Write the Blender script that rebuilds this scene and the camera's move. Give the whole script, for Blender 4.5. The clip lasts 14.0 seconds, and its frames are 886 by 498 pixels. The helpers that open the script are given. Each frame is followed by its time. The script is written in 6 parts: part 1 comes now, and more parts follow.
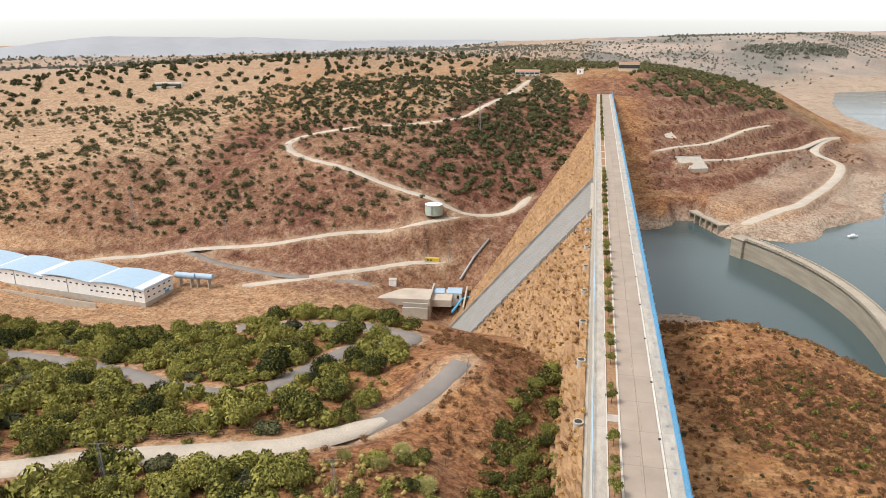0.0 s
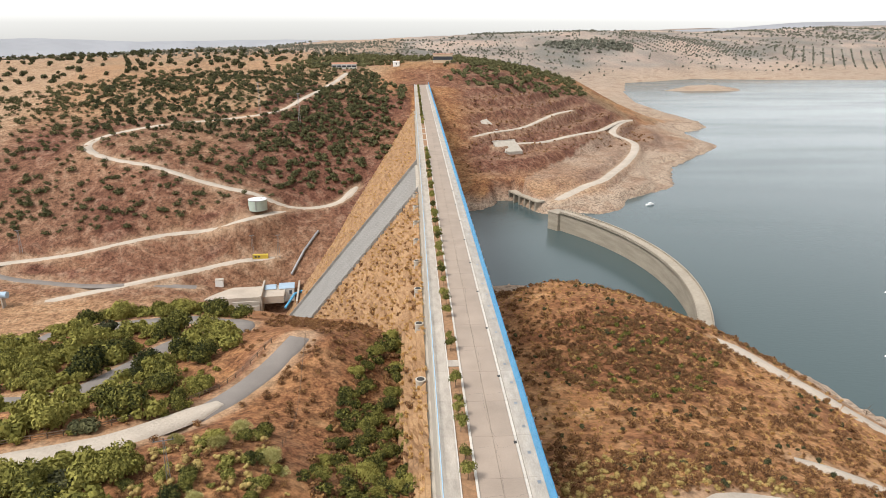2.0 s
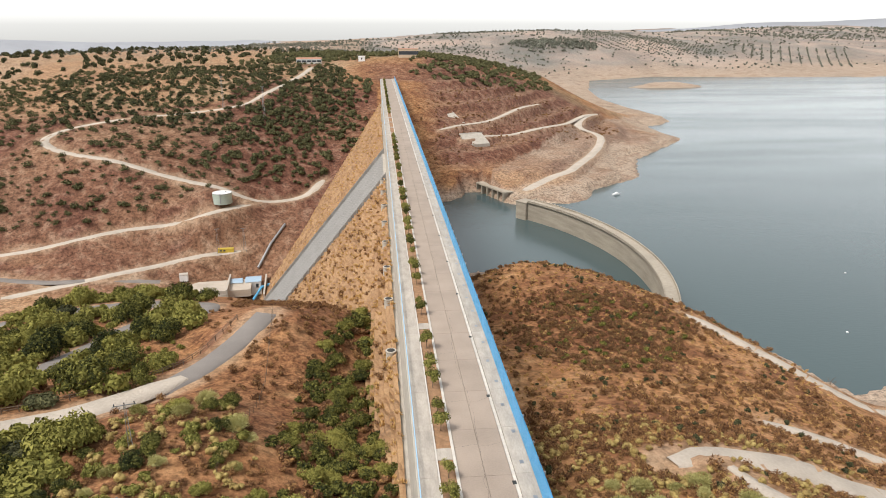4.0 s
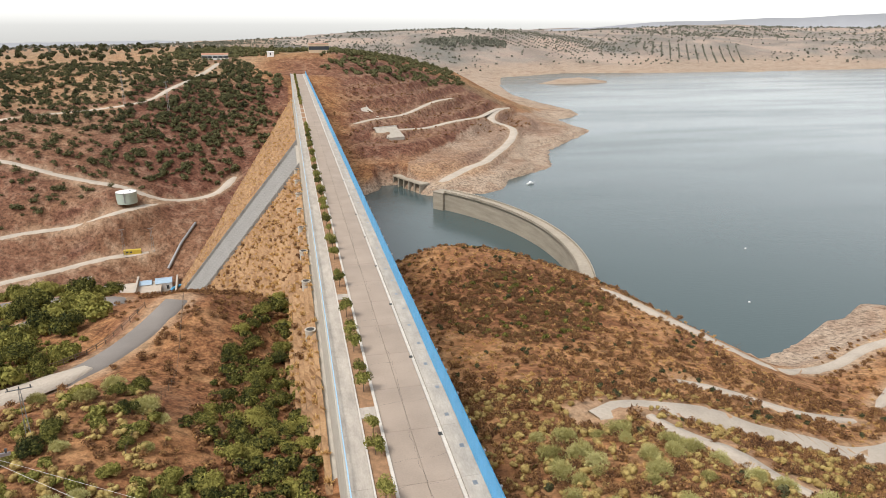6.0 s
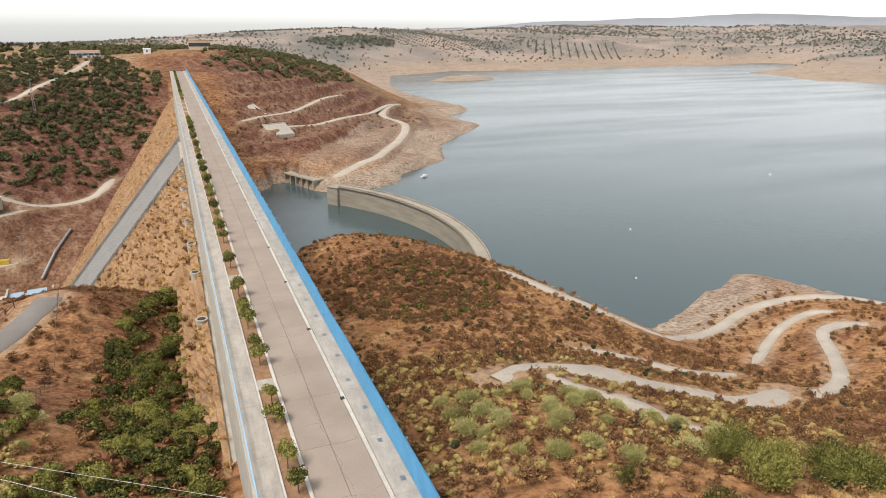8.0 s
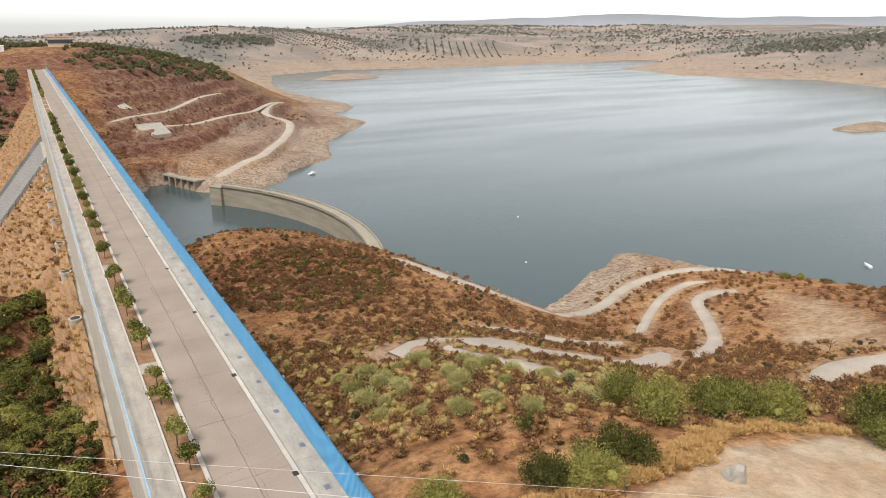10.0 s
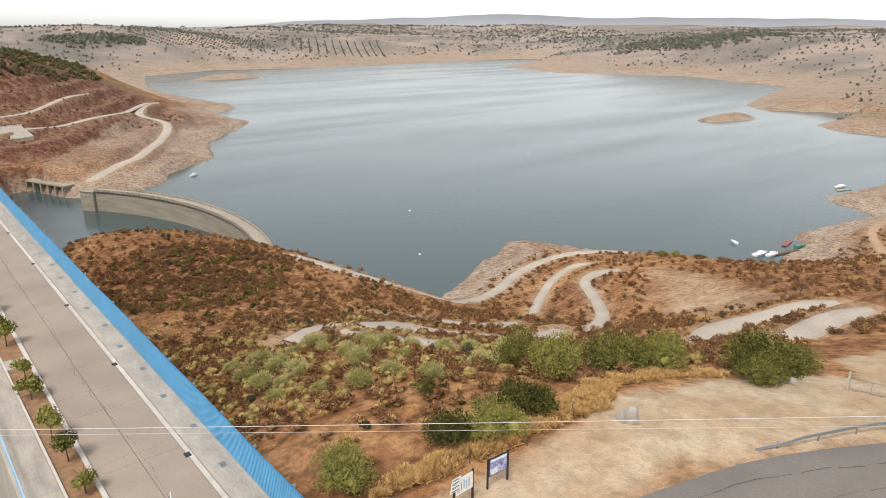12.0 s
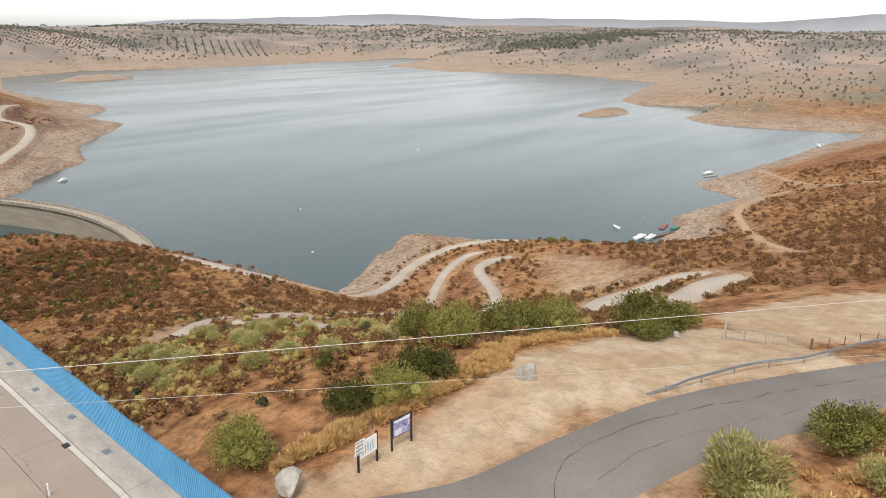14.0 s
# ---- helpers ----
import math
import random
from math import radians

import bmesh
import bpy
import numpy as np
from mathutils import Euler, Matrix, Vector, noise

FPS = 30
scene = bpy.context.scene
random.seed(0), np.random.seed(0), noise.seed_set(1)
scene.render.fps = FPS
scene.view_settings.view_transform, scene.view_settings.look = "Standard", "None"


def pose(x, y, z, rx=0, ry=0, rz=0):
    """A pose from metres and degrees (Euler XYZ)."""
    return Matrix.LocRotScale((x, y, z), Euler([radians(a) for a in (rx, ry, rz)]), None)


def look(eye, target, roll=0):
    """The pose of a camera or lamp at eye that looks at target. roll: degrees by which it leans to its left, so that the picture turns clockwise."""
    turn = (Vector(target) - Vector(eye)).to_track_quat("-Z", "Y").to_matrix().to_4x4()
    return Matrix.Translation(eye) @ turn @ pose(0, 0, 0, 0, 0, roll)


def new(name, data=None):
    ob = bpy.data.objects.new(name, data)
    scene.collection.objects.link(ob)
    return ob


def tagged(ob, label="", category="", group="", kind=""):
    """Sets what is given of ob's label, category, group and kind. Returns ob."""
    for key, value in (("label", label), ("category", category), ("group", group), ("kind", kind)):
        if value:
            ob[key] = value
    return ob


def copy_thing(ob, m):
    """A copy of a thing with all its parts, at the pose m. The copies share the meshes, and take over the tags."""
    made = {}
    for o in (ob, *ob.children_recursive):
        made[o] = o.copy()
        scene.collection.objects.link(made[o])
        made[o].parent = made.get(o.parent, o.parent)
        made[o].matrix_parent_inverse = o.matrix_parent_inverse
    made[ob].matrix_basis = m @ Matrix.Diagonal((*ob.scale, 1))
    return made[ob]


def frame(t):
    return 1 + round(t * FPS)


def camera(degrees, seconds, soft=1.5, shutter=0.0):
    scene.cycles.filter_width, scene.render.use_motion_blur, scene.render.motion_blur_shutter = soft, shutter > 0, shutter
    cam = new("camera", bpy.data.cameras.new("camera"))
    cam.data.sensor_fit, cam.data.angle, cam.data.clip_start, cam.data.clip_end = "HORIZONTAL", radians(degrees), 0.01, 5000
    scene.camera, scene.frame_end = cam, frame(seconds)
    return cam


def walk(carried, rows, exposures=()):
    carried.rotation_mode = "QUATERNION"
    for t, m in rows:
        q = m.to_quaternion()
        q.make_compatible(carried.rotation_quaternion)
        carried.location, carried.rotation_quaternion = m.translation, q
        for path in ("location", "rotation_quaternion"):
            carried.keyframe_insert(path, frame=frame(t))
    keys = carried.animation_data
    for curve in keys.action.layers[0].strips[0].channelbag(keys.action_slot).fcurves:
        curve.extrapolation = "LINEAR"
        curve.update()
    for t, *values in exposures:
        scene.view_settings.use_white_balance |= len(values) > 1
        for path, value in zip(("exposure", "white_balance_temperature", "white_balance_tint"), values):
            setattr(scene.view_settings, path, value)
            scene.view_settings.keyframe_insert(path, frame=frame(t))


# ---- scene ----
cam = camera(65.0, 14.0, soft=0.9)
PATH = [
    (0, look((-14.57, 12.15, 66.50), (-34.29, 105.12, 35.39), 0.00)),
    (0.5, look((-14.38, 11.93, 64.34), (-29.36, 105.79, 33.27), 0.00)),
    (0.6, look((-14.36, 11.89, 63.90), (-24.57, 106.35, 32.72), 0.00)),
    (0.7, look((-14.35, 11.85, 63.47), (-19.86, 106.69, 32.26), 0.00)),
    (0.8, look((-14.34, 11.81, 63.05), (-16.34, 106.81, 31.88), 0.00)),
    (0.9, look((-14.34, 11.77, 62.62), (-13.93, 106.78, 31.42), 0.00)),
    (1, look((-14.34, 11.73, 62.19), (-12.65, 106.76, 31.11), 0.00)),
    (1.5, look((-14.38, 11.55, 60.10), (-12.37, 106.60, 29.08), 0.00)),
    (2, look((-14.45, 11.39, 58.06), (-10.16, 106.37, 27.08), -0.00)),
    (2.2, look((-14.48, 11.33, 57.27), (-8.41, 106.20, 26.23), -0.01)),
    (4.3, look((-14.61, 10.82, 49.74), (-4.88, 105.48, 19.02), -0.04)),
    (4.5, look((-14.60, 10.77, 49.10), (-3.93, 105.34, 18.38), -0.05)),
    (5, look((-14.55, 10.66, 47.56), (-1.14, 104.89, 16.87), -0.06)),
    (5.5, look((-14.50, 10.55, 46.10), (2.33, 104.22, 15.41), -0.06)),
    (6, look((-14.44, 10.43, 44.71), (5.81, 103.42, 14.01), -0.07)),
    (6.5, look((-14.38, 10.31, 43.39), (9.24, 102.51, 12.71), -0.08)),
    (7, look((-14.34, 10.18, 42.13), (12.65, 101.45, 11.45), -0.08)),
    (7.5, look((-14.31, 10.05, 40.93), (16.31, 100.18, 10.27), -0.08)),
    (8, look((-14.30, 9.92, 39.78), (19.98, 98.72, 9.14), -0.08)),
    (10.5, look((-14.49, 9.37, 34.79), (36.91, 89.50, 4.16), -0.01)),
    (11, look((-14.53, 9.31, 33.92), (40.04, 87.32, 3.31), 0.02)),
    (11.5, look((-14.57, 9.26, 33.09), (43.07, 85.04, 2.52), 0.06)),
    (12, look((-14.60, 9.22, 32.30), (46.06, 82.60, 1.72), 0.10)),
    (12.5, look((-14.63, 9.18, 31.53), (48.95, 80.07, 0.99), 0.15)),
    (13, look((-14.67, 9.14, 30.78), (51.74, 77.39, 0.26), 0.20)),
    (13.5, look((-14.74, 9.08, 30.03), (54.40, 74.57, -0.46), 0.27)),
    (14, look((-14.88, 8.98, 29.27), (56.70, 71.81, -1.19), 0.34)),
]
walk(cam, PATH, [(0, 1.17), (2, 1.13), (5, 1.06), (8, 0.95), (11, 0.9), (14, 0.84)])

# ---- sky and sun: a bright, hazy overcast day ----
SUN_UP, SUN_TURN = radians(56), radians(242)
world = bpy.data.worlds.new("world")
scene.world = world
world.use_nodes = True
wn = world.node_tree.nodes
sky = wn.new("ShaderNodeTexSky")
sky.sky_type = "NISHITA"
sky.sun_disc = False
sky.sun_elevation, sky.sun_rotation = SUN_UP, SUN_TURN
sky.air_density, sky.dust_density, sky.ozone_density, sky.altitude = 1.0, 0.8, 1.0, 0
milk = wn.new("ShaderNodeHueSaturation")
milk.inputs["Saturation"].default_value = 0.14
world.node_tree.links.new(sky.outputs[0], milk.inputs["Color"])
world.node_tree.links.new(milk.outputs[0], wn["Background"].inputs["Color"])
wn["Background"].inputs["Strength"].default_value = 0.118
sun_data = bpy.data.lights.new("sun", "SUN")
sun_data.energy, sun_data.angle, sun_data.color = 1.45, radians(18), (1.0, 0.965, 0.915)
sun = new("sun", sun_data)
sun.matrix_world = look((200 * math.sin(SUN_TURN) * math.cos(SUN_UP), 200 * math.cos(SUN_TURN) * math.cos(SUN_UP), 200 * math.sin(SUN_UP)), (0, 0, 0))

# ---- materials ----


def material(name, stops, scale=1.0, rough=0.9, bump=0.3, fine=12.0, fine_mix=0.35, metal=0.0, island=0.0, per_object=0.0, distort=0.0, stretch=None, spec=0.3):
    """Procedural surface: a colour ramp over coarse noise, broken by fine grain, with relief."""
    m = bpy.data.materials.new(name)
    m.use_nodes = True
    nt = m.node_tree
    n, link = nt.nodes, nt.links.new
    bsdf = n["Principled BSDF"]
    bsdf.inputs["Roughness"].default_value, bsdf.inputs["Metallic"].default_value = rough, metal
    bsdf.inputs["Specular IOR Level"].default_value = spec
    geo = n.new("ShaderNodeNewGeometry")
    at = geo.outputs["Position"]
    if stretch:
        mp = n.new("ShaderNodeMapping")
        mp.inputs["Scale"].default_value = stretch
        link(at, mp.inputs["Vector"])
        at = mp.outputs[0]
    a = n.new("ShaderNodeTexNoise")
    a.inputs["Scale"].default_value, a.inputs["Detail"].default_value, a.inputs["Distortion"].default_value = scale, 6, distort
    b = n.new("ShaderNodeTexNoise")
    b.inputs["Scale"].default_value, b.inputs["Detail"].default_value = scale * fine, 5
    link(at, a.inputs["Vector"]), link(at, b.inputs["Vector"])
    mix = n.new("ShaderNodeMix")
    mix.inputs[0].default_value = fine_mix
    link(a.outputs[0], mix.inputs[2]), link(b.outputs[0], mix.inputs[3])
    value = mix.outputs[0]
    for weight, node, out in ((island, geo, "Random Per Island"), (per_object, None, "Random")):
        if weight:
            src = node or n.new("ShaderNodeObjectInfo")
            ma = n.new("ShaderNodeMath")
            ma.operation = "MULTIPLY_ADD"
            link(src.outputs[out], ma.inputs[0])
            ma.inputs[1].default_value = weight
            link(value, ma.inputs[2])
            mb = n.new("ShaderNodeMath")
            mb.operation = "SUBTRACT"
            link(ma.outputs[0], mb.inputs[0])
            mb.inputs[1].default_value = weight / 2
            value = mb.outputs[0]
    ramp = n.new("ShaderNodeValToRGB")
    while len(ramp.color_ramp.elements) < len(stops):
        ramp.color_ramp.elements.new(0.5)
    for e, (pos, col) in zip(ramp.color_ramp.elements, stops):
        e.position, e.color = pos, (*col, 1)
    link(value, ramp.inputs[0])
    link(ramp.outputs[0], bsdf.inputs["Base Color"])
    if bump:
        bp = n.new("ShaderNodeBump")
        bp.inputs["Strength"].default_value, bp.inputs["Distance"].default_value = bump, 0.25 / scale ** 0.5
        link(b.outputs[0], bp.inputs["Height"])
        link(bp.outputs[0], bsdf.inputs["Normal"])
    return m


def two(c, spread=0.25):
    """Three ramp stops round one colour."""
    return [(0.3, tuple(v * (1 - spread) for v in c)), (0.5, c), (0.7, tuple(min(0.9, v * (1 + spread)) for v in c))]


CONCRETE = material("concrete", two((0.42, 0.375, 0.315), 0.16), 0.35, 0.85, 0.15, 14)
PAVING = material("paving_concrete", two((0.33, 0.262, 0.208), 0.14), 0.22, 0.88, 0.12, 20, per_object=0.12)
WALKWAY = material("walkway_concrete", two((0.40, 0.35, 0.295), 0.24), 0.8, 0.9, 0.2, 7, stretch=(1, 0.35, 1), per_object=0.1)
KERB = material("kerb_stone", two((0.54, 0.49, 0.43), 0.14), 0.8, 0.85, 0.15, 9, per_object=0.2)
DARK_STEEL = material("dark_grate", two((0.04, 0.038, 0.035)), 3, 0.6, 0.1)
BLUE_PAINT = material("blue_painted_steel", two((0.12, 0.38, 0.62), 0.12), 0.5, 0.45, 0.05, 20, per_object=0.1, spec=0.5)
RAIL_BLUE = material("pale_blue_rail_paint", two((0.33, 0.50, 0.64), 0.12), 0.5, 0.5, 0.05, 20)
GALVANISED = material("galvanised_steel", two((0.30, 0.305, 0.31), 0.12), 2, 0.45, 0.1, metal=0.6)
WHITE_PAINT = material("white_painted_wall", two((0.74, 0.73, 0.70), 0.07), 0.4, 0.8, 0.08)
PLANTER_SOIL = material("planter_soil", two((0.30, 0.17, 0.09), 0.35), 1.5, 0.95, 0.5)
GRAVEL = material("pale_gravel", two((0.45, 0.385, 0.315), 0.18), 0.12, 0.95, 0.4, 16)
DIRT = material("dirt_track", two((0.43, 0.29, 0.18), 0.18), 0.12, 0.95, 0.4, 16)
ASPHALT = material("worn_asphalt", two((0.205, 0.18, 0.16), 0.2), 0.16, 0.9, 0.2, 30)
BARK = material("bark", two((0.13, 0.09, 0.06), 0.3), 3, 0.95, 0.5)
LEAF = material("mastic_leaves", [(0.2, (0.026, 0.032, 0.014)), (0.5, (0.15, 0.142, 0.036)), (0.8, (0.29, 0.262, 0.07))], 0.6, 0.9, 0, 8, 0.4, island=0.45, per_object=0.6, spec=0.05)
LEAF_DARK = material("oak_leaves", [(0.2, (0.03, 0.033, 0.02)), (0.5, (0.085, 0.084, 0.04)), (0.8, (0.16, 0.15, 0.07))], 0.3, 0.9, 0, 8, 0.4, island=0.4, per_object=0.4, spec=0.05)
LEAF_OLIVE = material("olive_leaves", [(0.2, (0.04, 0.042, 0.014)), (0.5, (0.14, 0.134, 0.034)), (0.8, (0.29, 0.265, 0.075))], 0.6, 0.9, 0, 8, 0.4, island=0.45, per_object=0.5, spec=0.05)
LEAF_PALE = material("broom_leaves", [(0.2, (0.22, 0.195, 0.07)), (0.5, (0.39, 0.355, 0.135)), (0.8, (0.53, 0.49, 0.23))], 0.5, 0.9, 0, 8, 0.4, island=0.35, per_object=0.4, spec=0.05)
LEAF_YELLOW = material("yellow_shrub", [(0.2, (0.19, 0.125, 0.045)), (0.5, (0.34, 0.245, 0.08)), (0.8, (0.45, 0.35, 0.13))], 0.4, 0.8, 0, 8, 0.4, island=0.4)
DRY_SHRUB = material("dry_scrub", [(0.2, (0.08, 0.038, 0.02)), (0.5, (0.19, 0.092, 0.04)), (0.8, (0.36, 0.20, 0.075))], 0.2, 0.9, 0, 8, 0.4, island=0.5)
RUST_SHRUB = material("rusty_scrub", [(0.2, (0.085, 0.035, 0.018)), (0.5, (0.165, 0.08, 0.036)), (0.8, (0.25, 0.17, 0.06))], 0.2, 0.9, 0, 8, 0.4, island=0.5)
STRAW = material("straw_grass", [(0.2, (0.36, 0.20, 0.07)), (0.5, (0.52, 0.32, 0.12)), (0.8, (0.64, 0.44, 0.20))], 0.2, 0.9, 0, 8, 0.4, island=0.4)
# leaf colour greyed and paled to carry distance haze on far trees
LEAF_HAZED = material("haze_paled_foliage", [(0.2, (0.12, 0.12, 0.095)), (0.5, (0.18, 0.178, 0.14)), (0.8, (0.25, 0.24, 0.19))], 0.02, 0.95, 0, 8, 0.4, island=0.4, spec=0.0)
ROCK = material("rock", two((0.36, 0.32, 0.27), 0.3), 0.5, 0.9, 0.6)


def soil_material():
    """Dry grass, red earth, scrub and bare shore mixed by what the ground is at each place, far land paled as by haze.
    """
    m = bpy.data.materials.new("ground_soil")
    m.use_nodes = True
    nt = m.node_tree
    n, link = nt.nodes, nt.links.new
    bsdf = n["Principled BSDF"]
    bsdf.inputs["Roughness"].default_value = 0.95
    bsdf.inputs["Specular IOR Level"].default_value = 0.1
    geo = n.new("ShaderNodeNewGeometry")

    def tex(scale, detail=6.0, distort=0.0, stretch=(1, 1, 1)):
        mp = n.new("ShaderNodeMapping")
        mp.inputs["Scale"].default_value = stretch
        link(geo.outputs["Position"], mp.inputs["Vector"])
        t = n.new("ShaderNodeTexNoise")
        t.inputs["Scale"].default_value, t.inputs["Detail"].default_value, t.inputs["Distortion"].default_value = scale, detail, distort
        link(mp.outputs[0], t.inputs["Vector"])
        return t.outputs[0]

    def ramp(value, *stops):
        r = n.new("ShaderNodeValToRGB")
        while len(r.color_ramp.elements) < len(stops):
            r.color_ramp.elements.new(0.5)
        for e, (pos, col) in zip(r.color_ramp.elements, stops):
            e.position, e.color = pos, (*col, 1) if isinstance(col, tuple) else (col, col, col, 1)
        link(value, r.inputs[0])
        return r.outputs[0]

    def mixed(a, b, f):
        x = n.new("ShaderNodeMix")
        x.data_type = "RGBA"
        link(a, x.inputs[6]), link(b, x.inputs[7]), link(f, x.inputs[0])
        return x.outputs[2]

    def calc(op, a, b):
        x = n.new("ShaderNodeMath")
        x.operation, x.use_clamp = op, True
        for k, v in enumerate((a, b)):
            if isinstance(v, (int, float)):
                x.inputs[k].default_value = v
            else:
                link(v, x.inputs[k])
        return x.outputs[0]

    def mask(name):
        a = n.new("ShaderNodeAttribute")
        a.attribute_name = name
        return a.outputs["Fac"]

    coarse, mid, grain = tex(0.03, 5, 0.6), tex(0.16, 6, 0.4), tex(1.6, 6)
    dry = ramp(mid, (0.25, (0.20, 0.095, 0.045)), (0.42, (0.31, 0.15, 0.065)), (0.58, (0.40, 0.215, 0.10)), (0.8, (0.40, 0.25, 0.13)))
    scrub = ramp(mid, (0.3, (0.10, 0.04, 0.024)), (0.5, (0.18, 0.072, 0.038)), (0.7, (0.26, 0.125, 0.06)))
    red = ramp(mid, (0.28, (0.09, 0.04, 0.026)), (0.5, (0.16, 0.073, 0.048)), (0.7, (0.245, 0.142, 0.098)))
    straw = ramp(mid, (0.3, (0.27, 0.17, 0.105)), (0.5, (0.36, 0.24, 0.15)), (0.7, (0.44, 0.315, 0.21)))
    shore = ramp(tex(0.05, 7, 0.8, (1, 1, 6)), (0.3, (0.28, 0.19, 0.135)), (0.45, (0.35, 0.255, 0.185)), (0.55, (0.41, 0.315, 0.235)), (0.7, (0.32, 0.23, 0.165)))
    bare = ramp(mid, (0.3, (0.40, 0.27, 0.165)), (0.5, (0.46, 0.335, 0.22)), (0.7, (0.51, 0.40, 0.285)))
    olive = ramp(mid, (0.3, (0.10, 0.10, 0.06)), (0.5, (0.17, 0.155, 0.095)), (0.7, (0.26, 0.22, 0.14)))
    # distance haze put into the soil colour: a pale, greyed tone for far land
    haze_tint = ramp(tex(0.004, 6, 0.8), (0.38, (0.19, 0.178, 0.16)), (0.5, (0.28, 0.24, 0.21)), (0.62, (0.40, 0.315, 0.26)))
    rusty = ramp(grain, (0.3, (0.11, 0.042, 0.022)), (0.5, (0.19, 0.08, 0.04)), (0.7, (0.27, 0.14, 0.065)))
    patch = ramp(coarse, (0.44, 0.0), (0.60, 1.0))
    c = mixed(dry, scrub, calc("MULTIPLY", patch, mask("scrub")))
    c = mixed(c, olive, calc("MULTIPLY", ramp(tex(0.012, 6, 0.5), (0.42, 0.0), (0.58, 1.0)), mask("olive")))
    c = mixed(c, rusty, calc("MULTIPLY", mask("rust"), ramp(tex(0.09, 6, 0.8), (0.36, 0.25), (0.52, 1.0))))
    c = mixed(c, haze_tint, mask("far"))
    c = mixed(c, straw, mask("field"))
    c = mixed(c, red, mask("red"))
    c = mixed(c, shore, mask("shore"))
    c = mixed(c, bare, mask("bare"))
    speck = ramp(grain, (0.3, 0.66), (0.5, 1.0), (0.72, 1.2))
    x = n.new("ShaderNodeMix")
    x.data_type, x.blend_type = "RGBA", "MULTIPLY"
    plain = calc("SUBTRACT", 1.0, calc("MULTIPLY", mask("bare"), 0.65))
    link(plain, x.inputs[0])
    link(c, x.inputs[6]), link(speck, x.inputs[7])
    tufts = ramp(tex(0.55, 7, 0.3), (0.36, 0.58), (0.5, 0.98), (0.66, 1.22))
    tufted = n.new("ShaderNodeMix")
    tufted.data_type, tufted.blend_type = "RGBA", "MULTIPLY"
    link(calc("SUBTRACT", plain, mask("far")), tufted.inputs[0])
    link(x.outputs[2], tufted.inputs[6]), link(tufts, tufted.inputs[7])
    fine = tex(5.0, 4)
    pebbles = ramp(fine, (0.34, 0.74), (0.5, 1.0), (0.64, 1.15))
    y = n.new("ShaderNodeMix")
    y.data_type, y.blend_type = "RGBA", "MULTIPLY"
    link(calc("MULTIPLY", plain, 0.8), y.inputs[0])
    link(tufted.outputs[2], y.inputs[6]), link(pebbles, y.inputs[7])
    link(y.outputs[2], bsdf.inputs["Base Color"])
    both = n.new("ShaderNodeMix")
    both.inputs[0].default_value = 0.3
    link(grain, both.inputs[2]), link(fine, both.inputs[3])
    bp = n.new("ShaderNodeBump")
    bp.inputs["Strength"].default_value, bp.inputs["Distance"].default_value = 0.6, 0.5
    link(both.outputs[0], bp.inputs["Height"])
    link(bp.outputs[0], bsdf.inputs["Normal"])
    return m


def water_material():
    m = bpy.data.materials.new("lake_water")
    m.use_nodes = True
    n, link = m.node_tree.nodes, m.node_tree.links.new
    b = n["Principled BSDF"]
    b.inputs["Base Color"].default_value = (0.062, 0.09, 0.092, 1)
    b.inputs["IOR"].default_value = 1.33
    b.inputs["Specular IOR Level"].default_value = 0.4
    geo = n.new("ShaderNodeNewGeometry")

    def tex(scale, stretch, turn):
        mp = n.new("ShaderNodeMapping")
        mp.inputs["Scale"].default_value, mp.inputs["Rotation"].default_value = stretch, (0, 0, turn)
        link(geo.outputs["Position"], mp.inputs["Vector"])
        t = n.new("ShaderNodeTexNoise")
        t.inputs["Scale"].default_value, t.inputs["Detail"].default_value = scale, 4
        link(mp.outputs[0], t.inputs["Vector"])
        return t.outputs[0]

    bp = n.new("ShaderNodeBump")
    bp.inputs["Strength"].default_value, bp.inputs["Distance"].default_value = 0.2, 0.3
    link(tex(0.5, (0.6, 1.6, 1), 0.5), bp.inputs["Height"])
    link(bp.outputs[0], b.inputs["Normal"])
    # wind lanes: patches of rougher water
    r = n.new("ShaderNodeMapRange")
    r.inputs[1].default_value, r.inputs[2].default_value, r.inputs[3].default_value, r.inputs[4].default_value = 0.40, 0.64, 0.15, 0.23
    link(tex(0.006, (0.5, 2.5, 1), 0.8), r.inputs[0]), link(r.outputs[0], b.inputs["Roughness"])
    return m


SOIL, WATER_MAT = soil_material(), water_material()

# ---- mesh helpers ----


def mesh_of(name, verts, faces, mat, smooth_faces=False):
    me = bpy.data.meshes.new(name)
    me.from_pydata([tuple(map(float, v)) for v in verts], [], faces)
    me.materials.append(mat)
    if smooth_faces:
        me.polygons.foreach_set("use_smooth", [True] * len(me.polygons))
    me.update()
    return me


def mesh_from(name, bm, mat):
    me = bpy.data.meshes.new(name)
    bm.to_mesh(me)
    bm.free()
    me.materials.append(mat)
    return me


def placed(name, me, parent=None, m=None, label=""):
    ob = new(name, me)
    if parent:
        ob.parent = parent
    if m is not None:
        ob.matrix_basis = m
    return tagged(ob, label) if label else ob


def part(name, bm, mat, parent=None, label=""):
    return placed(name, mesh_from(name, bm, mat), parent, None, label)


